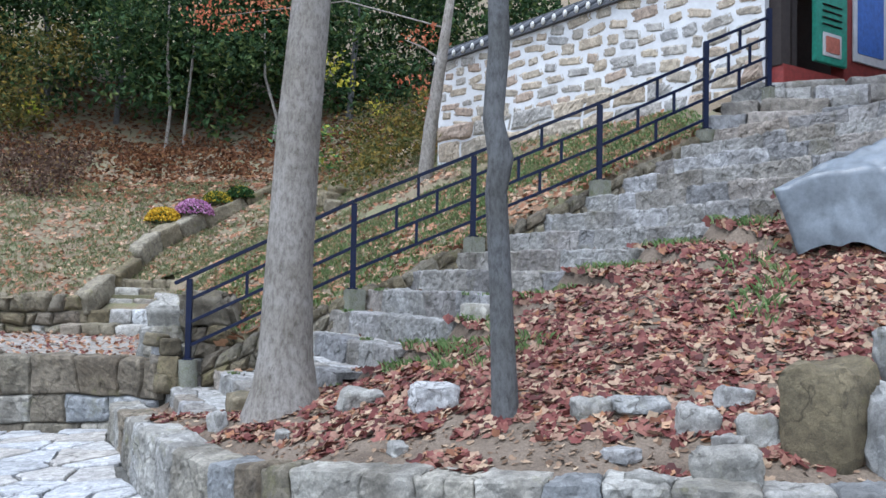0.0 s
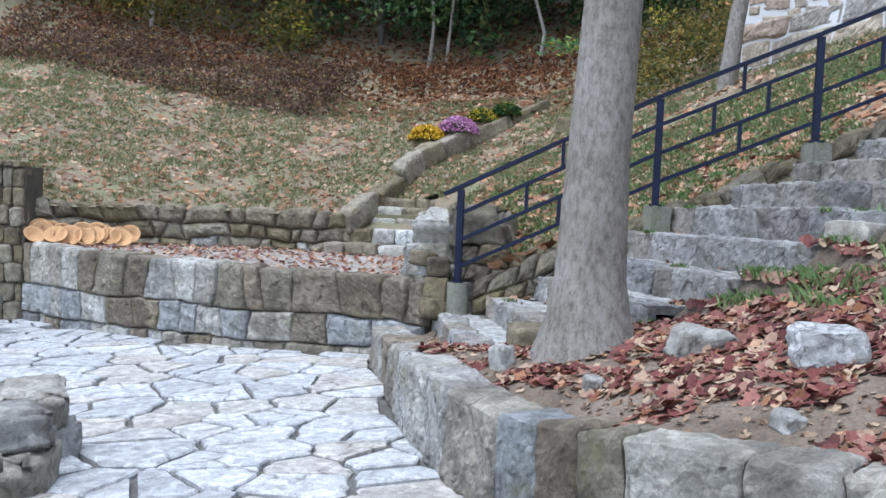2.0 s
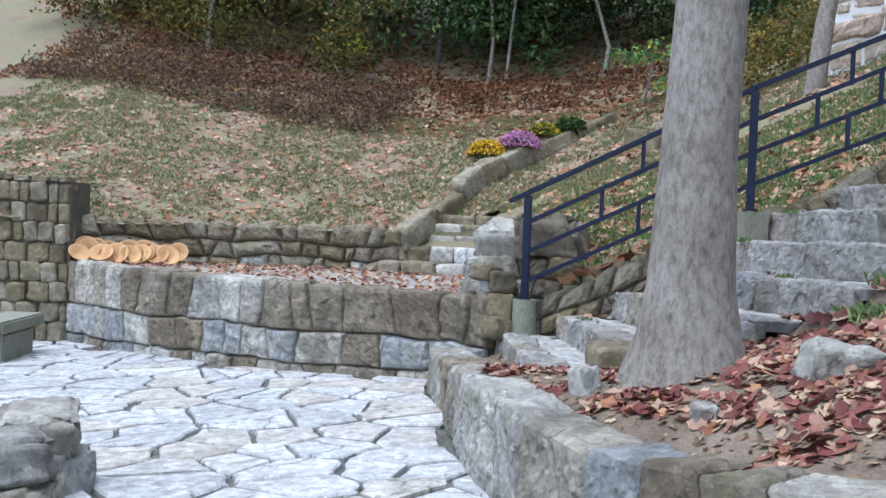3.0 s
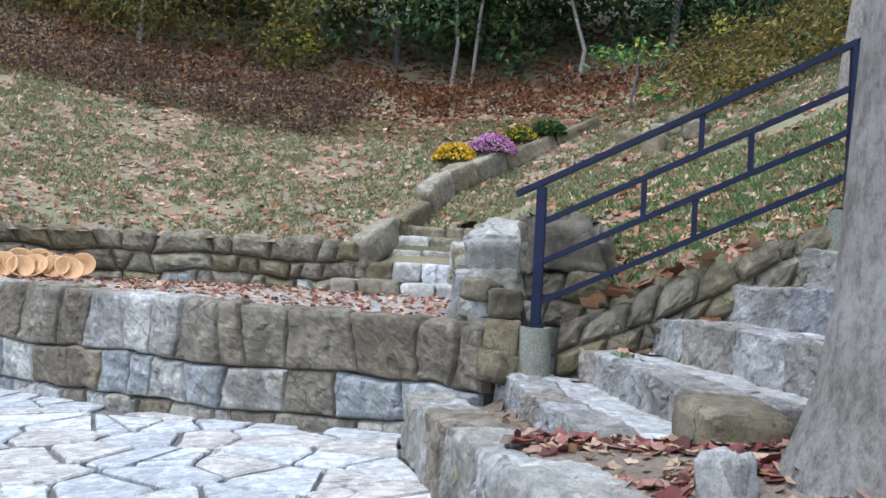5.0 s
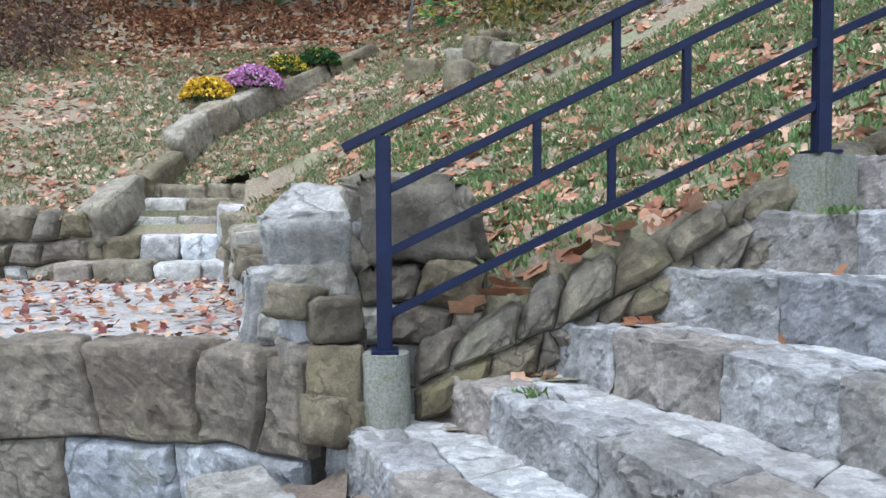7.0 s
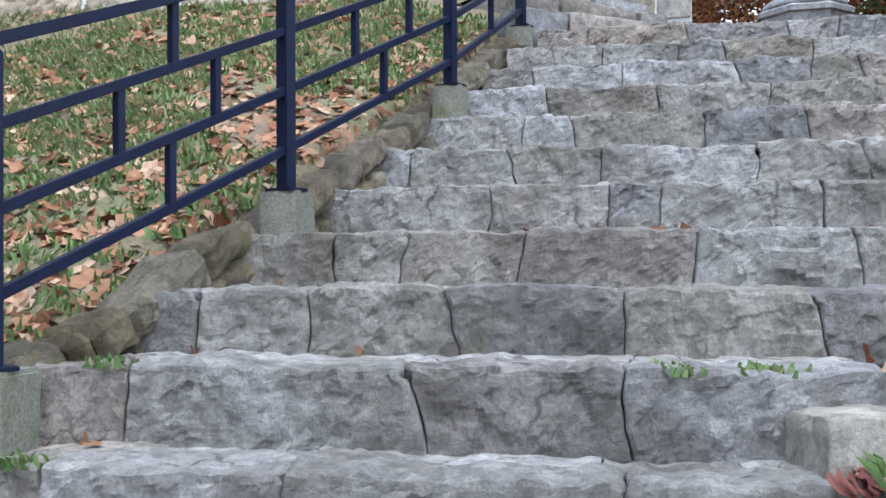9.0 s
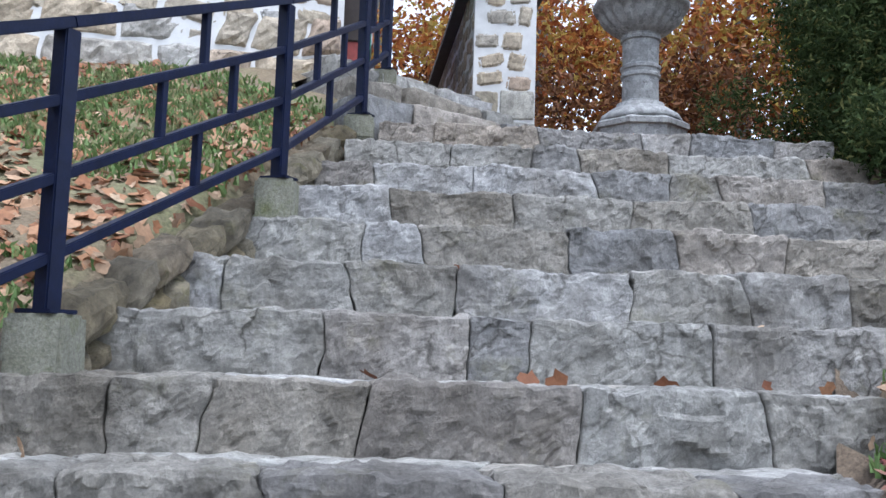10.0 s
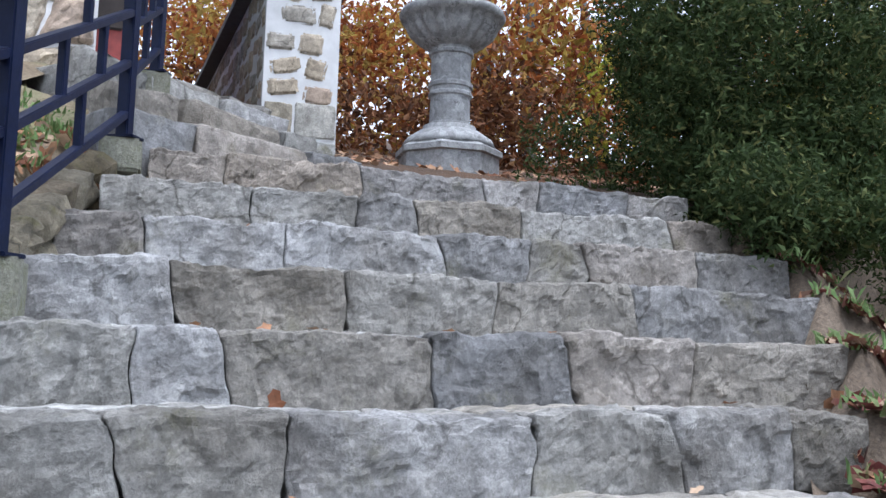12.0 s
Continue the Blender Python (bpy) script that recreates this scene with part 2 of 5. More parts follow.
def stone_meshes(name, material, count, rough=0.10, round_=0.16, seed=1):
    """A few rough blocks in the cube from -1 to 1, shared by many stones."""
    rnd = random.Random(seed)
    out = []
    g = [-1, -0.95, -0.8, -0.55, -0.28, 0.0, 0.28, 0.55, 0.8, 0.95, 1]
    n = len(g) - 1
    for k in range(count):
        verts, index, faces = [], {}, []
        off = Vector((rnd.uniform(-50, 50), rnd.uniform(-50, 50), rnd.uniform(-50, 50)))
        skew = [rnd.uniform(-1, 1) * min(0.10, rough * 0.7) for _ in range(6)]

        def vid(i, j, l):
            if (i, j, l) not in index:
                p = Vector((g[i], g[j], g[l]))
                e = [abs(c) > 0.9 for c in p]
                if sum(e) > 1:
                    for q in range(3):
                        if e[q]:
                            p[q] *= 1 - round_ * (0.5 if sum(e) == 2 else 0.75) * (0.6 + 0.8 * abs(noise.noise(p * 0.9 + off)))
                p.x += skew[0] * p.z + skew[1] * p.y
                p.z += skew[2] * p.x * 0.6 + skew[3] * p.y * 0.4
                p += noise.noise_vector(p * 0.9 + off) * rough + noise.noise_vector(p * 2.7 + off) * rough * 0.6 + noise.noise_vector(p * 7 + off) * rough * 0.4
                index[(i, j, l)] = len(verts)
                verts.append(p)
            return index[(i, j, l)]

        for a in range(n):
            for b in range(n):
                faces.append((vid(a, b, 0), vid(a, b + 1, 0), vid(a + 1, b + 1, 0), vid(a + 1, b, 0)))
                faces.append((vid(a, b, n), vid(a + 1, b, n), vid(a + 1, b + 1, n), vid(a, b + 1, n)))
                faces.append((vid(a, 0, b), vid(a + 1, 0, b), vid(a + 1, 0, b + 1), vid(a, 0, b + 1)))
                faces.append((vid(a, n, b), vid(a, n, b + 1), vid(a + 1, n, b + 1), vid(a + 1, n, b)))
                faces.append((vid(0, a, b), vid(0, a, b + 1), vid(0, a + 1, b + 1), vid(0, a + 1, b)))
                faces.append((vid(n, a, b), vid(n, a + 1, b), vid(n, a + 1, b + 1), vid(n, a, b + 1)))
        me = mesh_from(name, verts, faces, material, True)
        out.append(me)
    return out


STEP_STONES = stone_meshes("step_stone", GRANITE, 14, 0.085, 0.08, 3)
WALL_STONES = stone_meshes("wall_stone", WALLSTONE, 10, 0.09, 0.14, 5)
MOSS_STONES = stone_meshes("mossy_stone", MOSSY, 8, 0.13, 0.2, 7)
KERB_STONES = stone_meshes("kerb_stone", WALLSTONE, 6, 0.07, 0.10, 9)
FACE_STONES = stone_meshes("facing_stone", FACING, 8, 0.12, 0.5, 11)
LOOSE = stone_meshes("rock", ROCK, 8, 0.22, 0.2, 13)
TANS = stone_meshes("boulder", PALESTONE, 4, 0.14, 0.42, 17)
BOULDERS = stone_meshes("boulder", BROWNSTONE, 1, 0.24, 0.8, 15) + stone_meshes("boulder", PALESTONE, 2, 0.24, 0.75, 16)


def stone(name, mesh, m, parent, sx, sy, sz):
    ob = new(name, mesh)
    ob.matrix_world = m @ Matrix.Diagonal((sx / 2, sy / 2, sz / 2, 1))
    ob.parent = parent
    return ob


def along(pts, s):
    """The place and the heading on a line of corners at a run of s."""
    for a, b in zip(pts, pts[1:]):
        d = math.dist(a, b)
        if s <= d or b is pts[-1]:
            k = s / d
            return (a[0] + (b[0] - a[0]) * k, a[1] + (b[1] - a[1]) * k), math.degrees(math.atan2(b[1] - a[1], b[0] - a[0]))
        s -= d


def run(pts):
    return sum(math.dist(a, b) for a, b in zip(pts, pts[1:]))


def ribbon_core(name, pts, z0, z1, thick, material, inset=0.05, side=1):
    """The mass of a wall behind its stones, along a line of corners; the stones' faces lie on the line."""
    bm = bmesh.new()
    n = max(2, int(run(pts) / 0.25))
    rows = []
    for k in range(n + 1):
        s = run(pts) * k / n
        (x, y), h = along(pts, s)
        nx, ny = -math.sin(radians(h)) * side, math.cos(radians(h)) * side
        rows.append([bm.verts.new((x + nx * o, y + ny * o, z)) for o, z in
                     ((inset, z0(s)), (inset, z1(s)), (thick, z1(s)), (thick, z0(s)))])
    for a, b in zip(rows, rows[1:]):
        for i in range(4):
            bm.faces.new((a[i], a[(i + 1) % 4], b[(i + 1) % 4], b[i]))
    bm.faces.new(rows[0][::-1])
    bm.faces.new(rows[-1])
    bmesh.ops.recalc_face_normals(bm, faces=bm.faces)
    return part(name, bm, material)


def courses(parent, name, meshes, pts, z0, z1, rows, length, depth, gap, seed, side=1, proud=0.02, wobble=2.0):
    """Courses of rough stones along a line; rows: shares of the height from below."""
    rnd = random.Random(seed)
    total = run(pts)
    lo = 0.0
    for share in rows:
        s = -rnd.uniform(0, 0.2)
        while s < total - 0.08:
            ln = rnd.uniform(*length) * (0.8 + share)
            a, b = max(s, 0), min(s + ln, total)
            s += ln
            if b - a < 0.08:
                continue
            mid = (a + b) / 2
            (x, y), h = along(pts, mid)
            zb, zt = z0(mid), z1(mid)
            h0, h1 = zb + (zt - zb) * lo, zb + (zt - zb) * (lo + share)
            off = depth / 2 - proud * rnd.uniform(-0.5, 1.2)
            nx, ny = -math.sin(radians(h)) * side, math.cos(radians(h)) * side
            m = pose(x + nx * off, y + ny * off, (h0 + h1) / 2 + rnd.uniform(-0.015, 0.012), rnd.uniform(-wobble, wobble), rnd.uniform(-wobble, wobble), h + rnd.uniform(-wobble, wobble))
            stone(name, rnd.choice(meshes), m, parent, b - a - gap, depth, h1 - h0 - gap * 0.7)
        lo += share


def facet(p, size):
    """Height of a chiselled surface of small tilted planes."""
    dist, near = noise.voronoi(p / size)
    c = near[0]
    tilt = noise.noise_vector(c * 5.3 + Vector((3.1, 7.7, 1.9)))
    return (p / size - c).dot(tilt) + 0.6 * tilt.z


def stone_face(name, parent, place, material, u_lo, u_hi, w_lo, w_hi, cell, bulge, rough, edge, back, seed, smooth=False):
    """One squared stone with a worn, chipped face: u along the wall, w up the face and on over its top."""
    off = Vector((seed * 3.7 % 91, seed * 1.3 % 77, seed * 7.1 % 83))
    wm = (w_lo((u_lo(0) + u_hi(0)) / 2) + w_hi((u_lo(0) + u_hi(0)) / 2)) / 2
    span_u, span_w = max(0.03, u_hi(wm) - u_lo(wm)), max(0.03, w_hi(u_lo(wm)) - w_lo(u_lo(wm)))

    def spread(span):
        n = max(3, int(span / cell))
        e = min(0.25, edge * 0.5 / span)
        return [0.0, e] + [k / n for k in range(1, n) if e * 1.3 < k / n < 1 - e * 1.3] + [1 - e, 1.0]

    A, B = spread(span_u), spread(span_w)
    verts, faces = [], []
    nu, nw = len(A), len(B)
    loop = [(i, 0) for i in range(nu)] + [(nu - 1, j) for j in range(1, nw)] + [(i, nw - 1) for i in range(nu - 2, -1, -1)] + [(0, j) for j in range(nw - 2, 0, -1)]
    flat = {}
    for j, b in enumerate(B):
        for i, a in enumerate(A):
            um = u_lo(wm) + (u_hi(wm) - u_lo(wm)) * a
            w = w_lo(um) + (w_hi(um) - w_lo(um)) * b
            lo, hi = u_lo(w), u_hi(w)
            u = lo + (hi - lo) * a
            d = min(u - lo, hi - u, w - w_lo(um), w_hi(um) - w)
            k = min(1.0, max(d, 0) / edge)
            p = Vector((u, w, 0)) + off
            bent = p + noise.noise_vector(p * 7) * 0.03
            chip = noise.noise(p * 2.3) + 0.5 * noise.noise(p * 6.1) + 1.0 * facet(bent, 0.13) + 0.5 * facet(bent, 0.05) + 0.25 * noise.noise(p * 31)
            verts.append(place(u, w, bulge * math.sqrt(k) + rough * chip * (0.45 + 0.55 * k) - edge * 0.5 * (1 - k) ** 2))
            flat[(i, j)] = (u, w)
    for j in range(nw - 1):
        for i in range(nu - 1):
            faces.append((j * nu + i, j * nu + i + 1, (j + 1) * nu + i + 1, (j + 1) * nu + i))
    b0 = len(verts)
    verts += [place(*flat[q], -back) for q in loop]
    n = len(loop)
    for k in range(n):
        a, c = loop[k], loop[(k + 1) % n]
        faces.append((c[1] * nu + c[0], a[1] * nu + a[0], b0 + k, b0 + (k + 1) % n))
    mid = sum((Vector(v) for v in verts[:b0]), Vector()) / b0
    ob = new(name, mesh_from(name, [Vector(v) - mid for v in verts], faces, material, smooth))
    ob.location = mid
    ob.parent = parent
    return ob


def joint(s, slant, seed, w_mid=0.0, hole=0.0, hole_at=0.0):
    """A crooked joint between two stones: its two lips as functions of w."""
    line = lambda w: s + slant * (w - w_mid) + 0.012 * noise.noise(Vector((w * 13, seed, 0))) + 0.025 * noise.noise(Vector((w * 4, seed, 5)))
    gap = lambda w: 0.002 + 0.005 * max(0, noise.noise(Vector((w * 9, seed, 8)))) + hole * max(0, 1 - abs(w - hole_at) / 0.035)
    return (lambda w: line(w) - gap(w)), (lambda w: line(w) + gap(w))


def bond(name, parent, place, total, w_lo, w_hi, length, choose, rr, cell=0.03, bulge=0.02, rough=0.012, edge=0.03, back=0.10, slant=0.12, holes=0.0, start=0.0):
    """A course of stones along a run, parted by crooked joints."""
    s, cuts = start, [start]
    while s < total - 0.04:
        ln = rr.uniform(*length) * rr.choice((0.55, 1.0, 1.0, 1.15, 1.35))
        if total - s - ln < length[0] * 0.7:
            ln = total - s
        s += ln
        cuts.append(min(s, total))
    lips = []
    for k, c in enumerate(cuts):
        end = k in (0, len(cuts) - 1)
        wm = (w_lo(c) + w_hi(c)) / 2
        hole = rr.uniform(0.006, 0.017) if rr.random() < holes and not end else 0.0
        lips.append(joint(c, 0 if end else rr.uniform(-slant, slant), rr.uniform(0, 99), wm, hole, rr.choice((w_lo(c) + 0.05, wm))))
    for k in range(len(cuts) - 1):
        stone_face(name, parent, place, choose((cuts[k] + cuts[k + 1]) / 2), lips[k][1], lips[k + 1][0], w_lo, w_hi, cell, bulge * rr.uniform(0.4, 1.3), rough, edge, back, rr.uniform(1, 999))


def line_place(pts, foot, height, side, radius=0.03, wander=0.0):
    """Places on a wall along a line of corners: up its face from the foot, then back over its top."""
    total = run(pts)

    def place(s, w, out):
        a, b = along(pts, min(max(s - 0.12, 0), total))[0], along(pts, min(max(s + 0.12, 0), total))[0]
        (x, y), _ = along(pts, min(max(s, 0), total))
        L = math.dist(a, b) or 1
        nx, ny = -(b[1] - a[1]) / L * side, (b[0] - a[0]) / L * side
        if s < 0 or s > total:
            e = s if s < 0 else s - total
            x, y = x + (b[0] - a[0]) / L * e, y + (b[1] - a[1]) / L * e
        h = height(s)
        q = min(1.0, max(0.0, (w - h + radius) / (2 * radius)))
        deep = max(0.0, w - h) + radius * (1 - math.cos(q * math.pi / 2)) * 0.3 - wander * noise.noise(Vector((s * 1.4, foot(s), 3)))
        z = foot(s) + min(w, h) - radius * 0.3 * (1 - math.sin(q * math.pi / 2)) * (q > 0)
        f, t = math.cos(q * math.pi / 2), math.sin(q * math.pi / 2)
        return x + nx * (deep - out * f), y + ny * (deep - out * f), z + out * t

    return place


def layered(name, parent, pts, foot, height, shares, length, choose, seed, side, topd=0.0, wave=0.03, **kw):
    """A wall face in wavering courses; the uppermost turns over the top by topd."""
    rr = random.Random(seed)
    place = line_place(pts, foot, height, side, 0.03, 0.02)
    edges = [0.0]
    for sh in shares:
        edges.append(edges[-1] + sh)

    def level(k):
        if k == 0:
            return lambda u: 0.0
        if k == len(shares):
            return lambda u: height(u) + topd
        return lambda u: height(u) * edges[k] + wave * noise.noise(Vector((u * 1.9, k * 3.3 + seed, 0))) + wave * 0.5 * noise.noise(Vector((u * 5, k * 3.3 + seed, 4)))

    for k in range(len(shares)):
        lo, hi = level(k), level(k + 1)
        bond(name, parent, place, run(pts), lambda u, f=lo: f(u) + 0.004, lambda u, f=hi: f(u) - 0.004, length[k], lambda u, q=k: choose(u, q, rr), rr, **kw)


# ---- plan ----
TREAD_Z = [0.01, 0.19, 0.41, 0.63, 0.86, 1.09, 1.30, 1.51, 1.73, 1.955, 2.19, 2.43, 2.65, 2.85, 3.05]
TREAD_Y = [-0.22, 0.27, 0.74, 1.13, 1.50, 1.88, 2.42, 2.96, 3.50, 4.03, 4.55, 5.08, 5.52, 5.88, 6.25]
SKEW = [19, 21, 24, 26] + [28] * 11
LEFT_X = [-0.10, -0.16, -0.19, -0.15, -0.12, -0.1, -0.12, -0.18, -0.22, -0.28, -0.34, -0.42, -0.5, -0.52, -0.5]
RIGHT_X = [1.95, 2.0, 2.1, 2.15, 2.2, 2.25, 2.3, 2.35, 2.45, 2.55, 2.65, 2.7, 2.65, 2.4, 2.2]
POSTS = [(0.0, 0.0, 0.30), (0.10, 1.755, 1.09), (-0.045, 3.07, 1.69), (-0.247, 4.545, 2.385), (-0.612, 5.94, 3.075)]
RAIL_END = (-0.95, 6.88, 3.69)
WALL_A = [(0.0, -0.34), (-0.14, -0.52), (-0.27, -0.72), (-0.38, -0.94), (-0.45, -1.2), (-0.50, -1.7), (-0.60, -2.5), (-0.95, -3.5), (-1.27, -4.2), (-1.60, -5.1), (-2.1, -5.9), (-2.4, -6.45)]
WALL_B = [(-4.30, -2.55), (-4.37, -3.3), (-4.10, -4.5), (-3.5, -5.6), (-2.6, -6.6)]
WALL_W = [(0.10, -0.78), (1.4, -0.27), (2.72, 0.24), (3.45, 0.62), (3.95, 0.96), (4.65, 1.5), (5.5, 2.77), (5.95, 3.7), (6.6, 5.2), (7.3, 7.5)]
WALL_D = [(-5.47, 3.03), (-1.45, 7.05)]
KERB_K = [(-4.30, -2.55), (-5.6, -2.30), (-6.9, -2.05), (-7.9, -1.5), (-8.9, -0.3)]


def wall_w_top(s):
    return np.interp(s, [0, 2.8, 4.2, 5.05, 6.6, 7.6, 12], [-0.17, 0.02, 0.02, 0.14, 0.27, 0.33, 0.58])


def pavement_z(x, y):
    return -0.455 + 0.045 * min(y, 0) + 0.16 * max(0, x - 5.6) - 0.01 * max(0, 5.6 - x) * 0.3


def signed(pts, x, y):
    """How far a place lies to the left of a line of corners, and the run to its foot."""
    best, s = (1e9, 0, 0), 0
    for a, b in zip(pts, pts[1:]):
        dx, dy = b[0] - a[0], b[1] - a[1]
        L = math.hypot(dx, dy)
        k = max(0, min(1, ((x - a[0]) * dx + (y - a[1]) * dy) / L / L))
        d = math.hypot(x - a[0] - dx * k, y - a[1] - dy * k)
        if d < best[0] - 1e-6:
            best = (d, math.copysign(d, dx * (y - a[1]) - dy * (x - a[0])), s + L * k)
        s += L
    return best[1], best[2]


def slope_z(x, y):
    """The leaf-covered bank above the retaining wall."""
    d, s = signed(WALL_W, x, y)
    d = max(d - 0.22, 0)
    return float(wall_w_top(s)) - 0.02 + 0.30 * d + 0.035 * d * d + 0.04 * noise.noise(Vector((x * 1.3, y * 1.3, 0)))


def KERB_Y(x):
    return float(np.interp(-x, [4.3, 5.6, 6.9, 7.9, 8.9, 30], [-2.55, -2.30, -2.05, -1.5, -0.3, 12]))

LINE_BC = WALL_B + [(-2.15, -7.2), (-1.6, -12.0), (-1.0, -22.0)]


def hill_height(x, y):
    n = 0.07 * noise.noise(Vector((x * 0.6, y * 0.6, 3))) + 0.03 * noise.noise(Vector((x * 2.5, y * 2.5, 3)))
    d, _ = signed(LINE_BC, x, y)
    d = max(-d if y < 6 else abs(x + 4.3), 0)
    lawn = 0.80 + 0.43 * d + 0.22 * max(0, d - 8.6)
    drop = 0.28 * max(0, min(1, (9.4 + x) / 1.5))
    bank = 0.125 - 0.30 * x + 0.46 * min(y, 9) + 0.28 * max(0, 1 - abs(y) / 1.5) * (x > -4)
    if y > KERB_Y(x):
        wide = min(2.4, max(0.05, 2 * y))
        z = bank + (max(bank, lawn - drop) - bank) * min(1.0, max(0.0, (-4.35 + wide / 2 - x) / wide))
        if y < 0.6 and -4.3 < x:
            z = max(z, 0.42 + 0.10 * (-x) + 0.3 * min(0, y + 0.1) if x < -0.4 else z)
        if x > rail_x(y) - 0.25 and -0.3 < y < 6.4:
            z = min(z, tread_at(x + 0.3, y) - 0.04)
        return z + n
    return lawn + n


def rail_x(y):
    return float(np.interp(y, [p[1] for p in POSTS], [p[0] for p in POSTS]))


def on_hill(x, y):
    if x > -5.3 and -2.5 < y < -1.15 and x < -3.9:
        return False
    if x > -5.3 and y > x + 8.75:
        return False
    if y < -2.55:
        return signed(LINE_BC, x, y)[0] < 0
    if x < -4.3:
        return True
    return y > -0.42 + 0.215 * x and x < (rail_x(y) + 0.02 if y > 0.25 else -0.3) and not (y > 6.3 and x > -1.5)


def upper_z(x, y):
    return 3.0 + 0.24 * max(0, (y - 6.3 - 0.53 * x) * 0.88) + 0.05 * noise.noise(Vector((x, y, 9)))


def tread_at(x, y):
    z = -0.4
    for zt, yt, sk in zip(TREAD_Z, TREAD_Y, SKEW):
        if y > yt + x * math.tan(radians(sk)):
            z = zt
    return z


def bank_height(x, y):
    z = slope_z(x, y)
    i = int(np.clip(np.searchsorted(TREAD_Y, y - 0.5 * x), 1, 14))
    xr = RIGHT_X[i - 1]
    if x < xr:
        t = tread_at(x, y)
        return min(z, t - 0.14 if t > -0.3 else -0.21 + 0.075 * x)
    if y - 0.53 * x > 6.2:
        return max(z, upper_z(x, y) - 0.1)
    t = max(0, 1 - (x - xr) / 0.9)
    return z * (1 - t) + t * (TREAD_Z[i - 1] + 0.02)


def bank_cell(x, y):
    i = int(np.clip(np.searchsorted(TREAD_Y, y - 0.45 * x), 0, 15))
    return signed(WALL_W, x, y)[0] > 0.12 and (i == 0 or x > RIGHT_X[i - 1] - 0.22)


def terrain(name, xs, ys, height, keep, material, label, kind="structure"):
    index, verts, faces = {}, [], []

    def vid(i, j):
        if (i, j) not in index:
            index[(i, j)] = len(verts)
            verts.append((xs[i], ys[j], height(xs[i], ys[j])))
        return index[(i, j)]

    for i in range(len(xs) - 1):
        for j in range(len(ys) - 1):
            if keep((xs[i] + xs[i + 1]) / 2, (ys[j] + ys[j + 1]) / 2):
                faces.append((vid(i, j), vid(i + 1, j), vid(i + 1, j + 1), vid(i, j + 1)))
    return tagged(new(name, mesh_from(name, verts, faces, material, True)), label, "ground", kind=kind)


def steps_of(*stops):
    out = []
    for a, b, d in stops:
        out += list(np.arange(a, b, d))
    return [float(v) for v in out] + [float(stops[-1][1])]


# ---- ground ----
bm = bmesh.new()
bmesh.ops.create_grid(bm, x_segments=24, y_segments=24, size=900, matrix=Matrix.Translation((0, 0, -1.6)))
tagged(part("ground", bm, WOODFLOOR), "dark earth ground reaching far around the place", "ground", kind="structure")
terrain("hillside", steps_of((-60, -16, 2.0), (-16, -9.5, 0.4), (-9.5, 0.2, 0.16)), steps_of((-40, -12, 2.0), (-12, 7, 0.18), (7, 40, 1.5)),
        hill_height, on_hill, LAWN, "sloping thin lawn strewn with fallen leaves")
terrain("bank", steps_of((0.1, 8.2, 0.13)), steps_of((-0.8, 9.2, 0.13)), bank_height,
        bank_cell, SOIL, "brown earth bank covered with fallen red leaves")
terrain("upper_ground", steps_of((-14, -3, 0.8), (-3, 6, 0.25), (6, 40, 2.0)), steps_of((6.0, 13, 0.25), (13, 60, 2.0)), upper_z,
        lambda x, y: y > 6.5 + 0.53 * max(x, -3) and not (x > 2.6 and y < 7.0), WOODFLOOR, "leaf-covered ground above the stairs")
terrain("pavement_bed", steps_of((-3.2, 12, 0.35)), steps_of((-14, 4.6, 0.35)), lambda x, y: pavement_z(x, y) - 0.035,
        lambda x, y: signed(WALL_W, x, y)[0] < 0.3 and not on_hill(x, y) and (signed(WALL_A, x, y)[0] > -0.35 or y < -5.9), JOINT, "earth bed of the flagstone court")
terrain("ledge", steps_of((-5.6, 0.2, 0.15)), steps_of((-7.2, -0.3, 0.15)), lambda x, y: 0.255 + 0.02 * noise.noise(Vector((x * 2, y * 2, 1))),
        lambda x, y: signed(WALL_A, x, y)[0] < -0.15 and (signed(LINE_BC, x, y)[0] > -0.25 or y > -2.6) and y < -0.25 + 0.215 * x + 0.55, LEDGE, "pale dusty ledge behind the stone wall, strewn with leaves")

# ---- stairs ----
def edge_point(i, x):
    return x, TREAD_Y[i] + x * math.tan(radians(SKEW[i]))


rnd = random.Random(21)
bm = bmesh.new()
for i, z in enumerate(TREAD_Z):
    sk, nxt = SKEW[i], TREAD_Y[min(i + 1, 14)] + 0.12 if i < 14 else TREAD_Y[14] + 0.5
    a, b = edge_point(i, LEFT_X[i] + 0.03), edge_point(i, RIGHT_X[i] - 0.03)
    run_y = max(0.5, nxt - TREAD_Y[i]) + 0.1
    lo = z - 0.5
    vs = [bm.verts.new((px, py + dy, pz)) for pz in (lo, z - 0.10) for (px, py), dy in ((a, 0.09), (b, 0.09), (b, run_y), (a, run_y))]
    for f in ((3, 2, 1, 0), (4, 5, 6, 7), (0, 1, 5, 4), (1, 2, 6, 5), (2, 3, 7, 6), (3, 0, 4, 7)):
        bm.faces.new([vs[k] for k in f])
stairs = tagged(part("stairs", bm, JOINT), "wide flight of old rough grey granite steps", "stairs", kind="structure")
rs = random.Random(24)
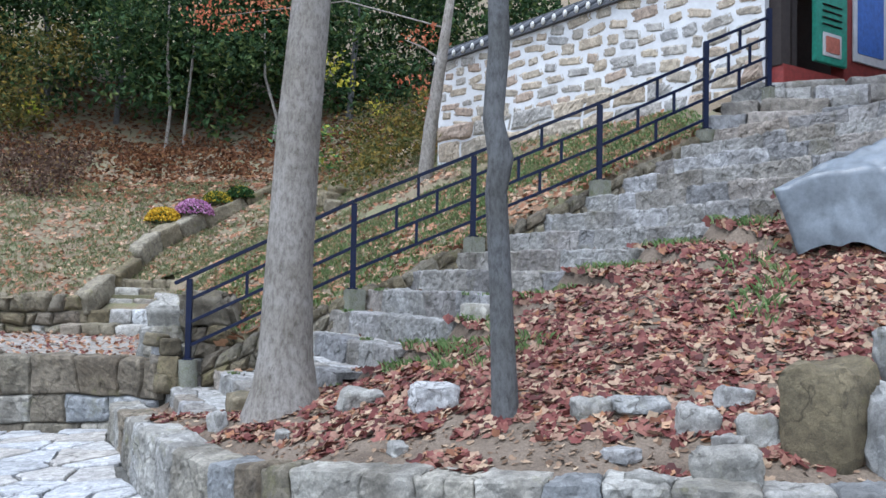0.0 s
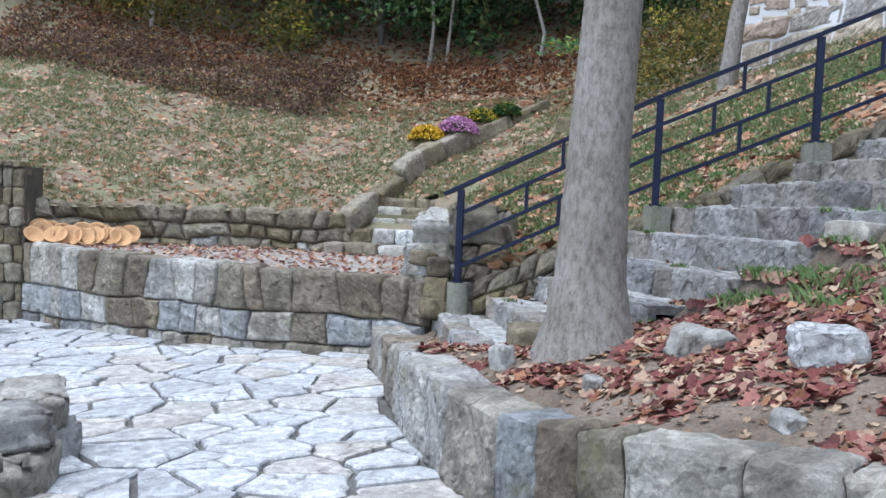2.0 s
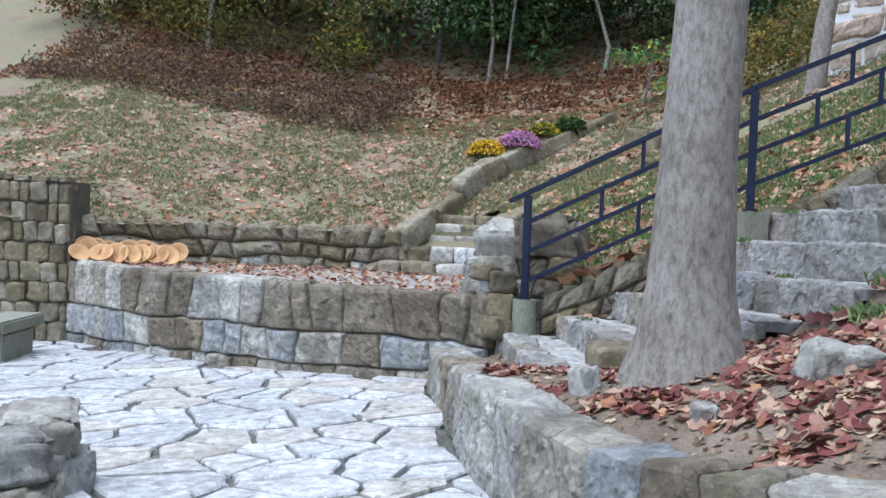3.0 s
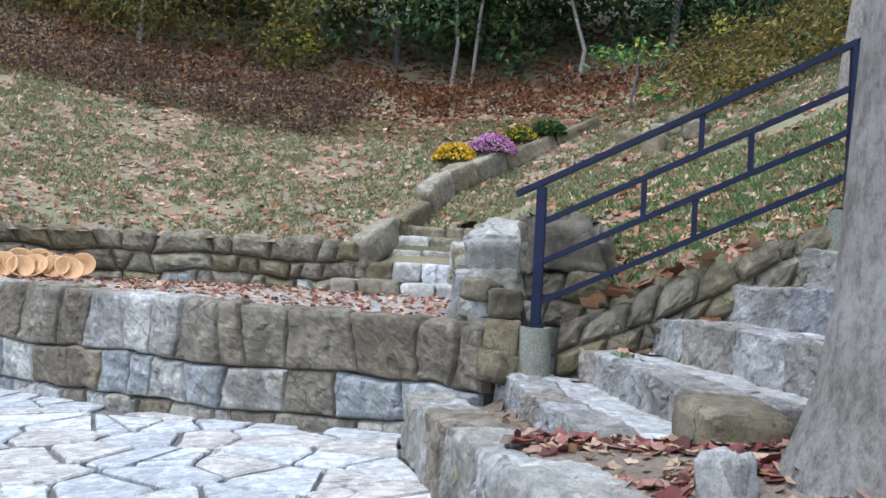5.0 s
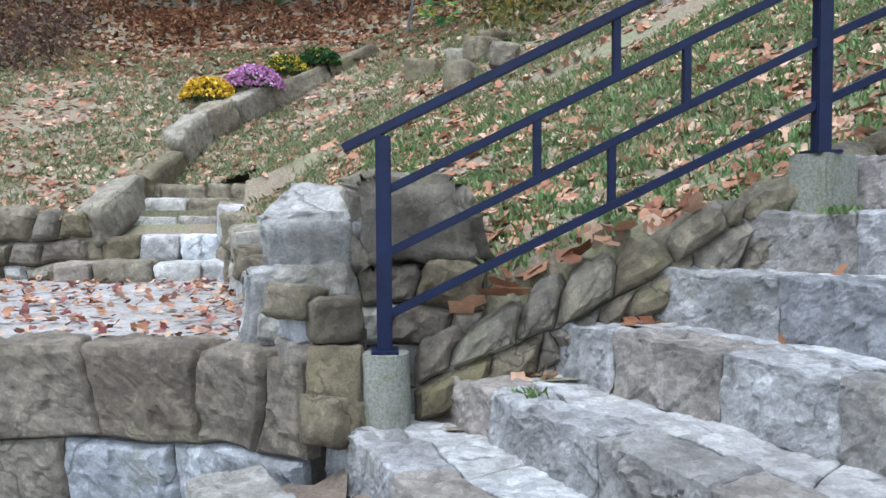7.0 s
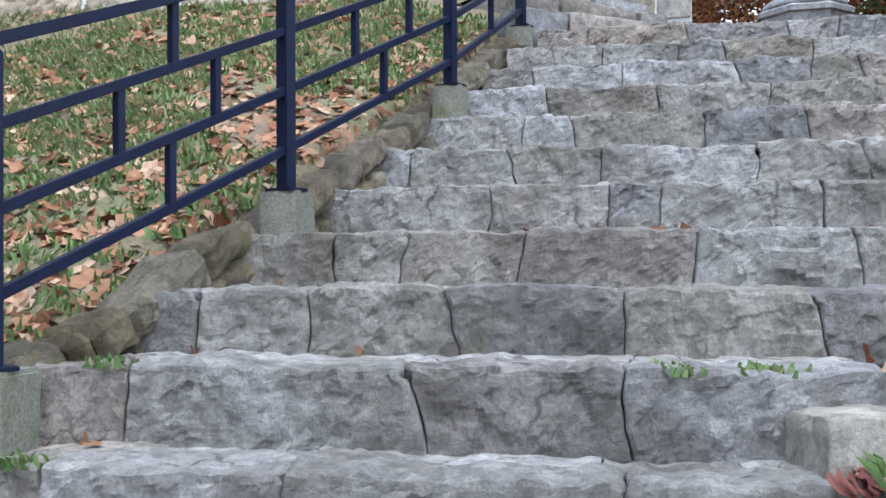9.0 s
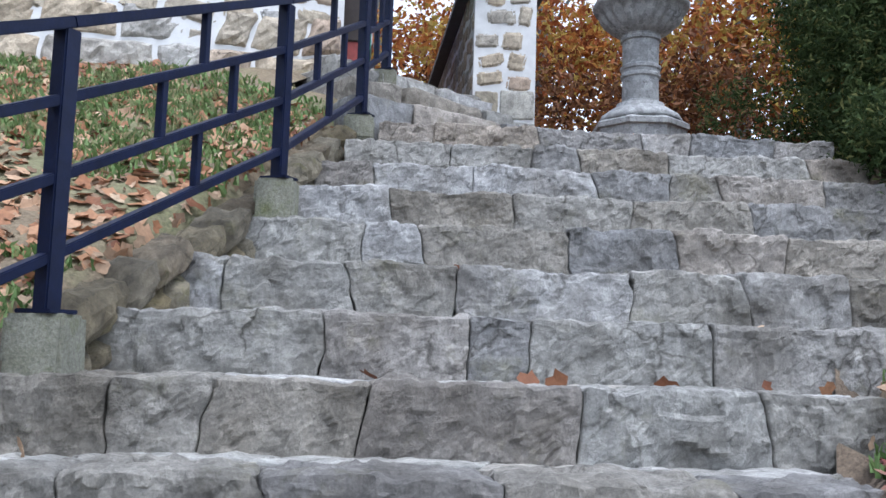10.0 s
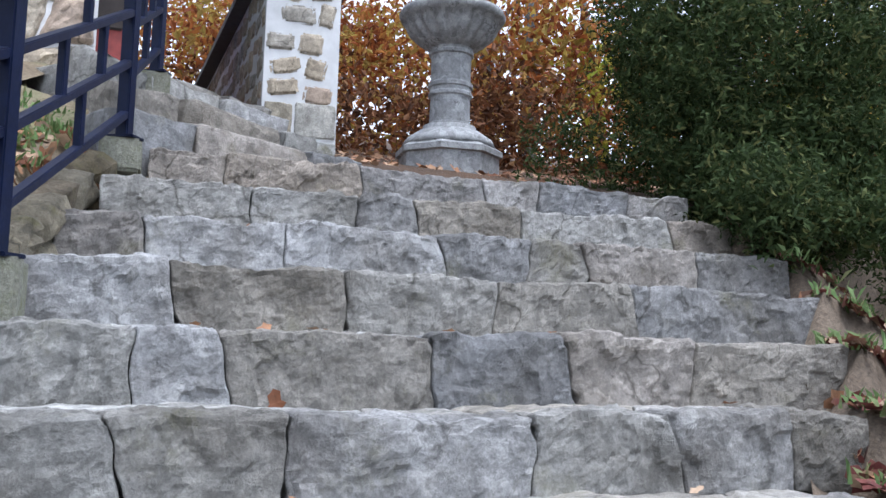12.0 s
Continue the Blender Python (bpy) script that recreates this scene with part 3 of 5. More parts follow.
for i, z in enumerate(TREAD_Z):
    sk = SKEW[i]
    dx, dy = math.cos(radians(sk)), math.sin(radians(sk))
    x0, y0 = edge_point(i, LEFT_X[i])
    total = (RIGHT_X[i] - LEFT_X[i]) / dx
    rise = z - (TREAD_Z[i - 1] if i else -0.30) + 0.035
    deep = (TREAD_Y[i + 1] - TREAD_Y[i] if i < 14 else 0.45) * dx + 0.08

    def tread_place(s, w, out, x0=x0, y0=y0, dx=dx, dy=dy, z=z, rise=rise, i=i):
        q = min(1.0, max(0.0, (w - rise + 0.025) / 0.05))
        f, t = math.cos(q * math.pi / 2), math.sin(q * math.pi / 2)
        back = max(0.0, w - rise) + 0.03 * noise.noise(Vector((s * 1.3, i * 5.1, 0))) + 0.012 * noise.noise(Vector((s * 5, i * 5.1, 3))) + 0.04 * min(w, rise)
        top = z + 0.016 * noise.noise(Vector((s * 1.6, i * 3.7, 7))) + 0.010 * noise.noise(Vector((s * 6.5, i * 3.7, 9))) + 0.009 * noise.noise(Vector((s * 17, i * 3.7, 11)))
        back -= out * f
        return x0 + dx * s - dy * back, y0 + dy * s + dx * back, top - max(0.0, rise - w) - 0.012 * (1 - t) * (q > 0) + out * t - 0.03 * max(0, w - rise)

    lip = lambda u, i=i, rise=rise, deep=deep: rise + min(deep - 0.06, 0.24 + 0.10 * noise.noise(Vector((u * 1.8, i * 2.9, 1))) + 0.03 * noise.noise(Vector((u * 7, i * 2.9, 2))))
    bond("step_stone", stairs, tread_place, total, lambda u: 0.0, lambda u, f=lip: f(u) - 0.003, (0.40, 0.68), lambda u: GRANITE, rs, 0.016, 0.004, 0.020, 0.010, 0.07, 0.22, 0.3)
    # Tread tops take the paler tone that carries the top light.
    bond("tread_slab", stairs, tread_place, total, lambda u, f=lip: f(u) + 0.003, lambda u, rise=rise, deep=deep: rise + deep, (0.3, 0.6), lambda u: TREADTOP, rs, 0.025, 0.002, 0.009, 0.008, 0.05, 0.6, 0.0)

# turned steps up to the gate
turned = tagged(new("gate_steps"), "rough stone steps turning up to the gate", "stairs", kind="structure")
for k, (a, b, z) in enumerate([((-0.66, 5.98), (0.2, 7.45), 3.26), ((-0.86, 6.22), (-0.15, 7.62), 3.47), ((-1.1, 6.45), (-0.45, 7.95), 3.68), ((-1.35, 6.75), (-0.75, 8.4), 3.86)]):
    L = math.dist(a, b)
    ang = math.degrees(math.atan2(b[1] - a[1], b[0] - a[0]))
    ux, uy = (b[0] - a[0]) / L, (b[1] - a[1]) / L
    s = 0
    while s < L - 0.1:
        ln = min(rnd.uniform(0.4, 0.8), L - s)
        c, deep = s + ln / 2, 0.62 if k < 3 else 1.3
        m = pose(a[0] + ux * c - uy * deep / 2, a[1] + uy * c + ux * deep / 2, z - 0.2, rnd.uniform(-1.5, 1.5), rnd.uniform(-1, 1), ang + rnd.uniform(-2, 2))
        stone("step_stone", rnd.choice(STEP_STONES), m, turned, ln - 0.01, deep, 0.4)
        s += ln

# ---- railing ----
railing = tagged(new("handrail"), "dark navy painted square-tube steel handrail on stone stairs", "railing")
LEVELS = [0.895, 0.645, 0.395, 0.145]
LIFT = [0.0, 0.06, 0.035, 0.0, -0.02, 0.1]


def post(p, h):
    bm = bmesh.new()
    add_box(bm, pose(p[0], p[1], p[2] + h / 2 - 0.01), 0.062, 0.062, h + 0.02, 0.005)
    o = part("post", bm, NAVY, railing)
    bm = bmesh.new()
    add_box(bm, pose(p[0], p[1], p[2] + 0.006), 0.15, 0.11, 0.014, 0.003)
    part("base_plate", bm, NAVY, o)
    return o


for k, p in enumerate(POSTS):
    post(p, 0.87 + LIFT[k] if k < 4 else 1.07)
post(RAIL_END, 1.0)
for k in range(5):
    a = Vector(POSTS[k])
    b = Vector(POSTS[k + 1]) if k < 4 else Vector(RAIL_END)
    l0, l1 = (LIFT[k], LIFT[k + 1]) if k < 4 else (0.16, 0.0)
    at = lambda t, h: a.lerp(b, t) + Vector((0, 0, h + l0 * (1 - t) + l1 * t))
    for q, h in enumerate(LEVELS):
        bm = bmesh.new()
        t0 = -0.09 if (k == 0 and q == 0) else 0.0
        add_beam(bm, at(t0, h), at(1, h), 0.06 if q == 0 else 0.042, 0.038 if q == 0 else 0.034, 0.004)
        part("rail", bm, NAVY, railing)
    for t, q in ((0.53, 0), (0.35, 1), (0.69, 1), (0.52, 2)):
        bm = bmesh.new()
        add_beam(bm, at(t, LEVELS[q + 1]), at(t, LEVELS[q]), 0.032, 0.032, 0.003)
        part("baluster", bm, NAVY, railing)

for k, p in enumerate(POSTS + [RAIL_END]):
    bm = bmesh.new()
    if k == 0:
        add_cyl(bm, pose(p[0], p[1], p[2] - 0.15), 0.105, 0.1, 0.30, 28)
    else:
        h = max(0.16, p[2] - tread_at(p[0], p[1]) + 0.04) if k < 5 else 0.22
        add_box(bm, pose(p[0] - 0.02, p[1] + 0.02, p[2] - h / 2, 0, 0, 25), 0.19, 0.19, h, 0.014)
    for v in bm.verts:
        v.co += noise.noise_vector(v.co * 6) * 0.008
    tagged(part("post_footing", bm, CONCRETE, None, smooth=False), "mossy grey concrete footing under a railing post", "footing", "railing footings")

# ---- walls ----
core = ribbon_core("retaining_wall", WALL_A, lambda s: -0.95, lambda s: 0.22, 0.45, MORTAR, 0.06, -1)
tagged(core, "curved retaining wall of large weathered squared stones", "wall", kind="structure")
base_a = lambda s: -0.52 - 0.045 * max(0, s - 0.5)
def pick_a(u, row, rr):
    if row == 2:
        return BROWNSTONE if 0.45 < u < 2.6 or rr.random() < 0.25 else rr.choice((PALESTONE, PALESTONE, BROWNSTONE))
    return rr.choice((GREYSTONE, GREYSTONE, PALESTONE, BROWNSTONE)) if u < 3 else rr.choice((PALESTONE, PALESTONE, GREYSTONE, BROWNSTONE))


layered("wall_stone", core, WALL_A, lambda s: base_a(s) - 0.05, lambda s: 0.31 - base_a(s), (0.17, 0.35, 0.48), ((0.28, 0.5), (0.3, 0.52), (0.30, 0.44)), pick_a, 31, -1, 0.30, 0.04,
        bulge=0.03, rough=0.022, edge=0.03, cell=0.022, slant=0.25)
core = ribbon_core("terrace_wall", WALL_B, lambda s: 0.1, lambda s: 0.76, 0.3, MORTAR, 0.06, -1)
tagged(core, "low mossy rubble terrace wall under the lawn", "wall", kind="structure")
layered("mossy_stone", core, WALL_B, lambda s: 0.22, lambda s: 0.60 + 0.03 * noise.noise(Vector((s * 2.4, 2, 0))), (0.3, 0.34, 0.36), ((0.25, 0.5), (0.25, 0.5), (0.25, 0.5)),
        lambda u, row, rr: rr.choice((MOSSY, MOSSY, MOSSY, PALESTONE if row == 0 else BROWNSTONE)), 32, -1, 0.26, 0.06, bulge=0.05, rough=0.028, edge=0.06, slant=0.4)
core = ribbon_core("planter_wall", WALL_W, lambda s: -0.9 + 0.08 * s * (s > 5), lambda s: float(wall_w_top(s)) - 0.05, 0.3, MORTAR, 0.07, 1)
tagged(core, "retaining wall of squared grey stones around the leafy bank", "wall", kind="structure")
KERB_PART, TALL = WALL_W[:5], WALL_W[4:]
layered("kerb_stone", core, KERB_PART, lambda s: -0.58, lambda s: float(wall_w_top(s)) + 0.58, (0.12, 0.88), ((0.3, 0.5), (0.32, 0.46)), lambda u, row, rr: rr.choice((PALESTONE, PALESTONE, BROWNSTONE)), 33, 1, 0.30, 0.03,
        bulge=0.015, rough=0.022, edge=0.022, cell=0.022, slant=0.2)
run_k = run(KERB_PART)
layered("kerb_stone", core, TALL, lambda s: -0.62 + 0.10 * s, lambda s: float(wall_w_top(s + run_k)) + 0.62 - 0.10 * s, (0.3, 0.7), ((0.3, 0.6), (0.25, 0.38)), lambda u, row, rr: rr.choice((PALESTONE, GREYSTONE, GREYSTONE, PALESTONE, BROWNSTONE)), 38, 1, 0.26, 0.05,
        bulge=0.01, rough=0.020, edge=0.020, cell=0.022, slant=0.14)
side = [(-0.02, -0.36), (-0.9, -0.62), (-2.2, -0.9), (-3.4, -1.15), (-4.3, -1.4), (-4.9, -1.5)]
core = ribbon_core("side_wall", side, lambda s: 0.1, lambda s: 0.38 + 0.08 * s, 0.3, MORTAR, 0.08, -1)
tagged(core, "rough stone edging beside the ledge", "wall", kind="structure")
courses(core, "mossy_stone", MOSS_STONES + WALL_STONES, side, lambda s: 0.2, lambda s: 0.45 + 0.1 * s, (0.5, 0.5), (0.3, 0.5), 0.3, 0.012, 35, -1, 0.05, 5)
cheek = [(rail_x(y) - 0.07, y) for y in (0.12, 0.6, 1.2, 1.755, 2.3, 3.07, 3.8, 4.545, 5.2, 5.9)]
foot_z = lambda s: float(np.interp(0.12 + s * 0.98, [p[1] for p in POSTS], [p[2] for p in POSTS]))
core = ribbon_core("stair_cheek", cheek, lambda s: foot_z(s) - 0.5, lambda s: foot_z(s) - 0.12, 0.2, MORTAR, 0.05, 1)
tagged(core, "dark mossy rubble cheek wall under the railing", "wall", kind="structure")
layered("mossy_stone", core, cheek, lambda s: foot_z(s) - 0.55, lambda s: 0.48 + 0.05 * noise.noise(Vector((s * 2.1, 6, 0))), (0.4, 0.3, 0.3), ((0.14, 0.3), (0.14, 0.28), (0.16, 0.32)),
        lambda u, row, rr: rr.choice((MOSSY, MOSSY, BROWNSTONE)), 61, 1, 0.2, 0.07, bulge=0.04, rough=0.035, edge=0.05, slant=0.5)
butt = [(-0.30, -0.56), (-0.22, -0.1), (-0.16, 0.42)]
core = ribbon_core("railing_abutment", butt, lambda s: 0.1, lambda s: 0.6, 0.4, MORTAR, 0.06, 1)
tagged(core, "rubble abutment of pale and brown stones behind the railing foot", "wall", kind="structure")
layered("wall_stone", core, butt, lambda s: 0.1, lambda s: 0.52, (0.35, 0.33, 0.32), ((0.16, 0.3),) * 3, lambda u, row, rr: rr.choice((PALESTONE, BROWNSTONE, MOSSY, PALESTONE)), 62, 1, 0.35, 0.05,
        bulge=0.03, rough=0.03, edge=0.04, slant=0.5)
WALL_C = [(-2.34, -6.42), (-2.05, -8.4), (-1.7, -12.4)]
core = ribbon_core("court_wall", WALL_C, lambda s: -1.2, lambda s: 1.3, 0.5, MORTAR, 0.05, -1)
tagged(core, "tall dark rubble wall closing the court", "wall", kind="structure")
courses(core, "mossy_stone", MOSS_STONES, WALL_C, lambda s: -0.8, lambda s: 1.38, (0.12,) * 8 + (0.04,), (0.14, 0.34), 0.2, 0.02, 36, -1, 0.03, 6)

# little steps to the lawn
lawn_steps = tagged(new("lawn_steps"), "two low rough stone steps up to the lawn path", "stairs", kind="structure")
bm = bmesh.new()
add_box(bm, pose(-5.05, -1.85, 0.33), 1.2, 1.9, 0.46)
add_box(bm, pose(-5.35, -1.85, 0.62), 0.8, 1.9, 0.26)
part("core", bm, MORTAR, lawn_steps)
bm = bmesh.new()
add_box(bm, pose(-5.45, -1.75, 0.70), 1.1, 2.2, 0.30)
add_box(bm, pose(-5.7, -1.75, 0.80), 1.1, 2.2, 0.32)
add_box(bm, pose(-5.45, -1.85, 0.70, 0, 23.3, 0), 1.9, 1.95, 0.5)
part("path_soil", bm, LAWN, lawn_steps)
for k, (x, z) in enumerate(((-3.95, 0.42), (-4.35, 0.62), (-4.85, 0.80), (-5.04, 0.95), (-5.25, 1.09))):
    y = -2.72
    while y < -1.05:
        ln = rnd.uniform(0.22, 0.5)
        stone("step_stone", rnd.choice(MOSS_STONES + WALL_STONES), pose(x - 0.2 + rnd.uniform(-0.03, 0.03), y + ln / 2, z - 0.12 + rnd.uniform(-0.015, 0.015), 0, 0, 90 + rnd.uniform(-5, 5)), lawn_steps, ln, 0.44, 0.25)
        y += ln
lawn_kerb = tagged(new("lawn_kerb"), "mossy stones edging the lawn", "kerb", kind="structure")
s = 0
while s < run(KERB_K) - 0.2:
    ln = rnd.uniform(0.5, 1.0)
    (x, y), h = along(KERB_K, s + ln / 2)
    stone("mossy_stone", rnd.choice(MOSS_STONES), pose(x, y, hill_height(x, y - 0.25) - 0.12 + rnd.uniform(-0.03, 0.03), rnd.uniform(-7, 7), -21 if x > -7 else -24, h), lawn_kerb, ln + 0.02, rnd.uniform(0.26, 0.36), rnd.uniform(0.3, 0.42))
    s += ln

# ---- white masonry walls of the gate ----
def tiled_cap(parent, a, b, z_a, z_b, half=0.33):
    """A coping of dark roof tiles with round lime-plugged ends along a wall."""
    a, b = Vector((*a, z_a)), Vector((*b, z_b))
    d = (b - a)
    L = d.length
    u = d.normalized()
    nrm = Vector((u.y, -u.x, 0)).normalized()
    bm = bmesh.new()
    prof = [(-half, 0.0), (-half, 0.06), (-0.09, 0.20), (-0.09, 0.30), (0.09, 0.30), (0.09, 0.20), (half, 0.06), (half, 0.0)]
    ends = [[bm.verts.new(p + nrm * o + Vector((0, 0, h))) for o, h in prof] for p in (a - u * 0.08, b + u * 0.08)]
    for k in range(len(prof)):
        k2 = (k + 1) % len(prof)
        bm.faces.new((ends[0][k], ends[0][k2], ends[1][k2], ends[1][k]))
    bm.faces.new(ends[0])
    bm.faces.new(ends[1][::-1])
    bmesh.ops.recalc_face_normals(bm, faces=bm.faces)
    part("coping", bm, TILE, parent)
    bm0 = bmesh.new()
    add_cyl(bm0, pose(0, 0, 0, 90, 0, 0), 0.055, 0.055, 0.30, 10)
    tile = bpy.data.meshes.new("roof_tile")
    bm0.to_mesh(tile)
    bm0.free()
    tile.materials.append(TILE)
    bm0 = bmesh.new()
    bmesh.ops.create_uvsphere(bm0, u_segments=10, v_segments=6, radius=0.058)
    plug = bpy.data.meshes.new("lime_plug")
    bm0.to_mesh(plug)
    bm0.free()
    plug.materials.append(PLUG)
    n = int(L / 0.2)
    for k in range(n + 1):
        for sgn in (1, -1):
            p = a + d * (k / n) + nrm * sgn * 0.2 + Vector((0, 0, 0.16))
            out = nrm * sgn
            dirv = (out * 0.24 - Vector((0, 0, 0.14))).normalized()
            q = dirv.to_track_quat("Y", "Z").to_matrix().to_4x4()
            t = new("roof_tile", tile)
            t.matrix_world = Matrix.Translation(p) @ q
            t.parent = parent
            g = new("lime_plug", plug)
            g.matrix_world = Matrix.Translation(p + dirv * 0.16) @ Matrix.Diagonal((1, 0.6, 1, 1))
            g.parent = parent


def masonry(parent, a, b, z0, z1, seed, rows, length, base_h=0.0, gap=(0.045, 0.09)):
    """Facing stones bedded in lime mortar on the face to the right of the line from a to b."""
    rr = random.Random(seed)
    L = math.dist(a, b)
    ux, uy = (b[0] - a[0]) / L, (b[1] - a[1]) / L
    ang = math.degrees(math.atan2(uy, ux))
    for k in range(rows):
        s = rr.uniform(-0.05, 0.12)
        while s < L - 0.1:
            ln = rr.uniform(*length)
            if s + ln > L - 0.02:
                ln = L - 0.02 - s
            if ln < 0.09:
                break
            c = s + ln / 2
            lo, hi = z0(c) + base_h, z1(c)
            h = (hi - lo) / rows
            z = lo + h * (k + 0.5) + rr.uniform(-0.035, 0.035)
            m = pose(a[0] + ux * c + uy * -0.03, a[1] + uy * c - ux * -0.03, z, 0, rr.uniform(-13, 13), ang)
            stone("facing_stone", rr.choice(FACE_STONES), m, parent, ln - rr.uniform(*gap), 0.08, h * rr.uniform(0.55, 0.95))
            s += ln


def slab_wall(name, a, b, z0, z1, thick, material, label):
    """A straight wall whose seen face is on the right of the line from a to b."""
    L = math.dist(a, b)
    bm = bmesh.new()
    ux, uy = (b[0] - a[0]) / L, (b[1] - a[1]) / L
    vs = [bm.verts.new((a[0] + ux * s - uy * o, a[1] + uy * s + ux * o, z)) for s in (0, L) for o in (0, thick) for z in (z0(s), z1(s))]
    for f in ((0, 1, 3, 2), (4, 6, 7, 5), (0, 4, 5, 1), (2, 3, 7, 6), (1, 5, 7, 3), (0, 2, 6, 4)):
        bm.faces.new([vs[k] for k in f])
    bmesh.ops.recalc_face_normals(bm, faces=bm.faces)
    return tagged(part(name, bm, material), label, "wall", kind="structure")


DL = math.dist(*WALL_D)
d_base = lambda s: 3.2 + 0.07 * s
d_top = lambda s: 4.93 + 0.12 * s
gate_wall = slab_wall("gate_wall", WALL_D[0], WALL_D[1], lambda s: 2.6, d_top, 0.5, WHITE, "white lime-mortared stone wall with dark tiled coping")
masonry(gate_wall, WALL_D[0], WALL_D[1], d_base, d_top, 41, 7, (0.22, 0.5), 0.5)
layered("base_stone", gate_wall, WALL_D, lambda s: d_base(s) - 0.35, lambda s: 0.95, (0.36, 0.34, 0.30), ((0.4, 0.8),) * 3, lambda u, row, rr: FACING, 42, 1, 0.02, 0.06, cell=0.04, bulge=0.04, rough=0.03, edge=0.05, slant=0.3)
tiled_cap(gate_wall, (WALL_D[0][0] - 0.17, WALL_D[0][1] + 0.17), (WALL_D[1][0] - 0.17, WALL_D[1][1] + 0.17), d_top(0), d_top(DL))
masonry(gate_wall, (WALL_D[0][0] - 0.35, WALL_D[0][1] + 0.35), WALL_D[0], lambda s: 3.3, lambda s: 5.0, 43, 8, (0.2, 0.34))

PA, PB, PC = (-0.86, 8.42), (-0.32, 8.62), (-3.64, 13.2)
end_wall = slab_wall("end_wall", PA, PB, lambda s: 3.2, lambda s: 5.02, 0.6, WHITE, "white mortared end of a tiled stone wall")
masonry(end_wall, PA, PB, lambda s: 3.95, lambda s: 4.98, 44, 5, (0.2, 0.32), 0, (0.03, 0.05))
courses(end_wall, "base_stone", KERB_STONES, [PA, PB], lambda s: 3.4, lambda s: 3.97, (0.5, 0.5), (0.18, 0.34), 0.2, 0.02, 47, 1, 0.03, 3)
back_wall = slab_wall("back_wall", PC, PA, lambda s: 2.8, lambda s: 5.02, 0.55, WHITE, "white mortared stone wall running back from the gate")
masonry(back_wall, PC, PA, lambda s: 3.5, lambda s: 5.0, 45, 7, (0.18, 0.32), 0, (0.03, 0.06))
tiled_cap(end_wall, (PC[0] + 0.24, PC[1] + 0.14), (-0.58, 8.54), 5.02, 5.02, 0.42)

# ---- gatehouse ----
gate = tagged(new("gatehouse"), "red timber gatehouse with an open green door", "gate")
GU = Vector((-0.5, 0.866, 0))


def gate_box(name, s0, s1, z0, z1, out0, out1, material, parent=gate, bevel=0.01):
    bm = bmesh.new()
    c = Vector((-1.52, 7.32, 0)) + GU * (s0 + s1) / 2 + Vector((0.866, 0.5, 0)) * (out0 + out1) / 2 + Vector((0, 0, (z0 + z1) / 2))
    add_box(bm, Matrix.Translation(c) @ pose(0, 0, 0, 0, 0, 120), s1 - s0, out1 - out0, z1 - z0, bevel)
    return part(name, bm, material, parent)


gate_box("threshold", -0.1, 3.6, 3.75, 4.12, -0.12, 0.10, REDWOOD)
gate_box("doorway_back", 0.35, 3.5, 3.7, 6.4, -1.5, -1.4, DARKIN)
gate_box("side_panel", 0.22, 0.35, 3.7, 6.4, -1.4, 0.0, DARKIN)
gate_box("floor_boards", 0.0, 1.5, 4.02, 4.14, -1.4, -0.12, ORANGEWOOD)
for s0 in (-0.12, 1.32, 3.3):
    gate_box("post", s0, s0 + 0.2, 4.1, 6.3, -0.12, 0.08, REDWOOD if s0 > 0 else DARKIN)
gate_box("wall_panel", 1.5, 3.3, 4.1, 6.3, -0.08, 0.02, REDWOOD)
gate_box("lintel", -0.2, 3.6, 6.2, 6.5, -0.15, 0.12, REDWOOD)
gate_box("roof", -0.6, 4.2, 6.5, 6.75, -1.9, 0.9, TILE)
w = gate_box("window", 1.62, 2.5, 4.42, 5.9, 0.02, 0.05, WHITE)
gate_box("pane", 1.72, 2.4, 4.55, 5.8, 0.05, 0.06, BLUE, w)
leaf = gate_box("door_leaf", 0.52, 1.28, 4.24, 6.1, 0.10, 0.16, GREENWOOD)
gate_box("panel", 0.68, 1.12, 4.34, 4.66, 0.16, 0.172, WHITE, leaf)
gate_box("panel", 0.74, 1.06, 4.39, 4.61, 0.172, 0.18, plain_mat("faded_red", (0.5, 0.16, 0.11), 0.7), leaf)
for k in range(4):
    gate_box("bar", 0.66, 1.14, 4.76 + k * 0.09, 4.785 + k * 0.09, 0.16, 0.18, DARKIN, leaf)

# ---- stone lantern ----
lantern = tagged(new("stone_lantern"), "tall grey carved granite lantern above the stairs", "lantern")
LC = (0.41, 9.8, 3.62)


def lathed(name, profile, seg, flute=0, fr=(0, 0), depth=0.0, smooth=False):
    bm = bmesh.new()
    lathe(bm, profile, seg, LC, flute, fr, depth)
    o = part(name, bm, LANTERN, lantern, "", smooth)
    return o


lathed("base", [(0.46, -0.3), (0.46, 0.16), (0.49, 0.17), (0.49, 0.22), (0.44, 0.25)], 8)
lathed("lotus_base", [(0.43, 0.25), (0.40, 0.32), (0.28, 0.40), (0.24, 0.41), (0.24, 0.45)], 48, 16, (0.26, 0.36), 0.08, True)
lathed("shaft", [(0.20, 0.45), (0.20, 0.47), (0.185, 0.48), (0.18, 0.72), (0.20, 0.73), (0.20, 0.755), (0.19, 0.77), (0.19, 0.80), (0.205, 0.81), (0.205, 0.84), (0.18, 0.86), (0.185, 1.10), (0.205, 1.11), (0.205, 1.14), (0.19, 1.15), (0.20, 1.17)], 32)
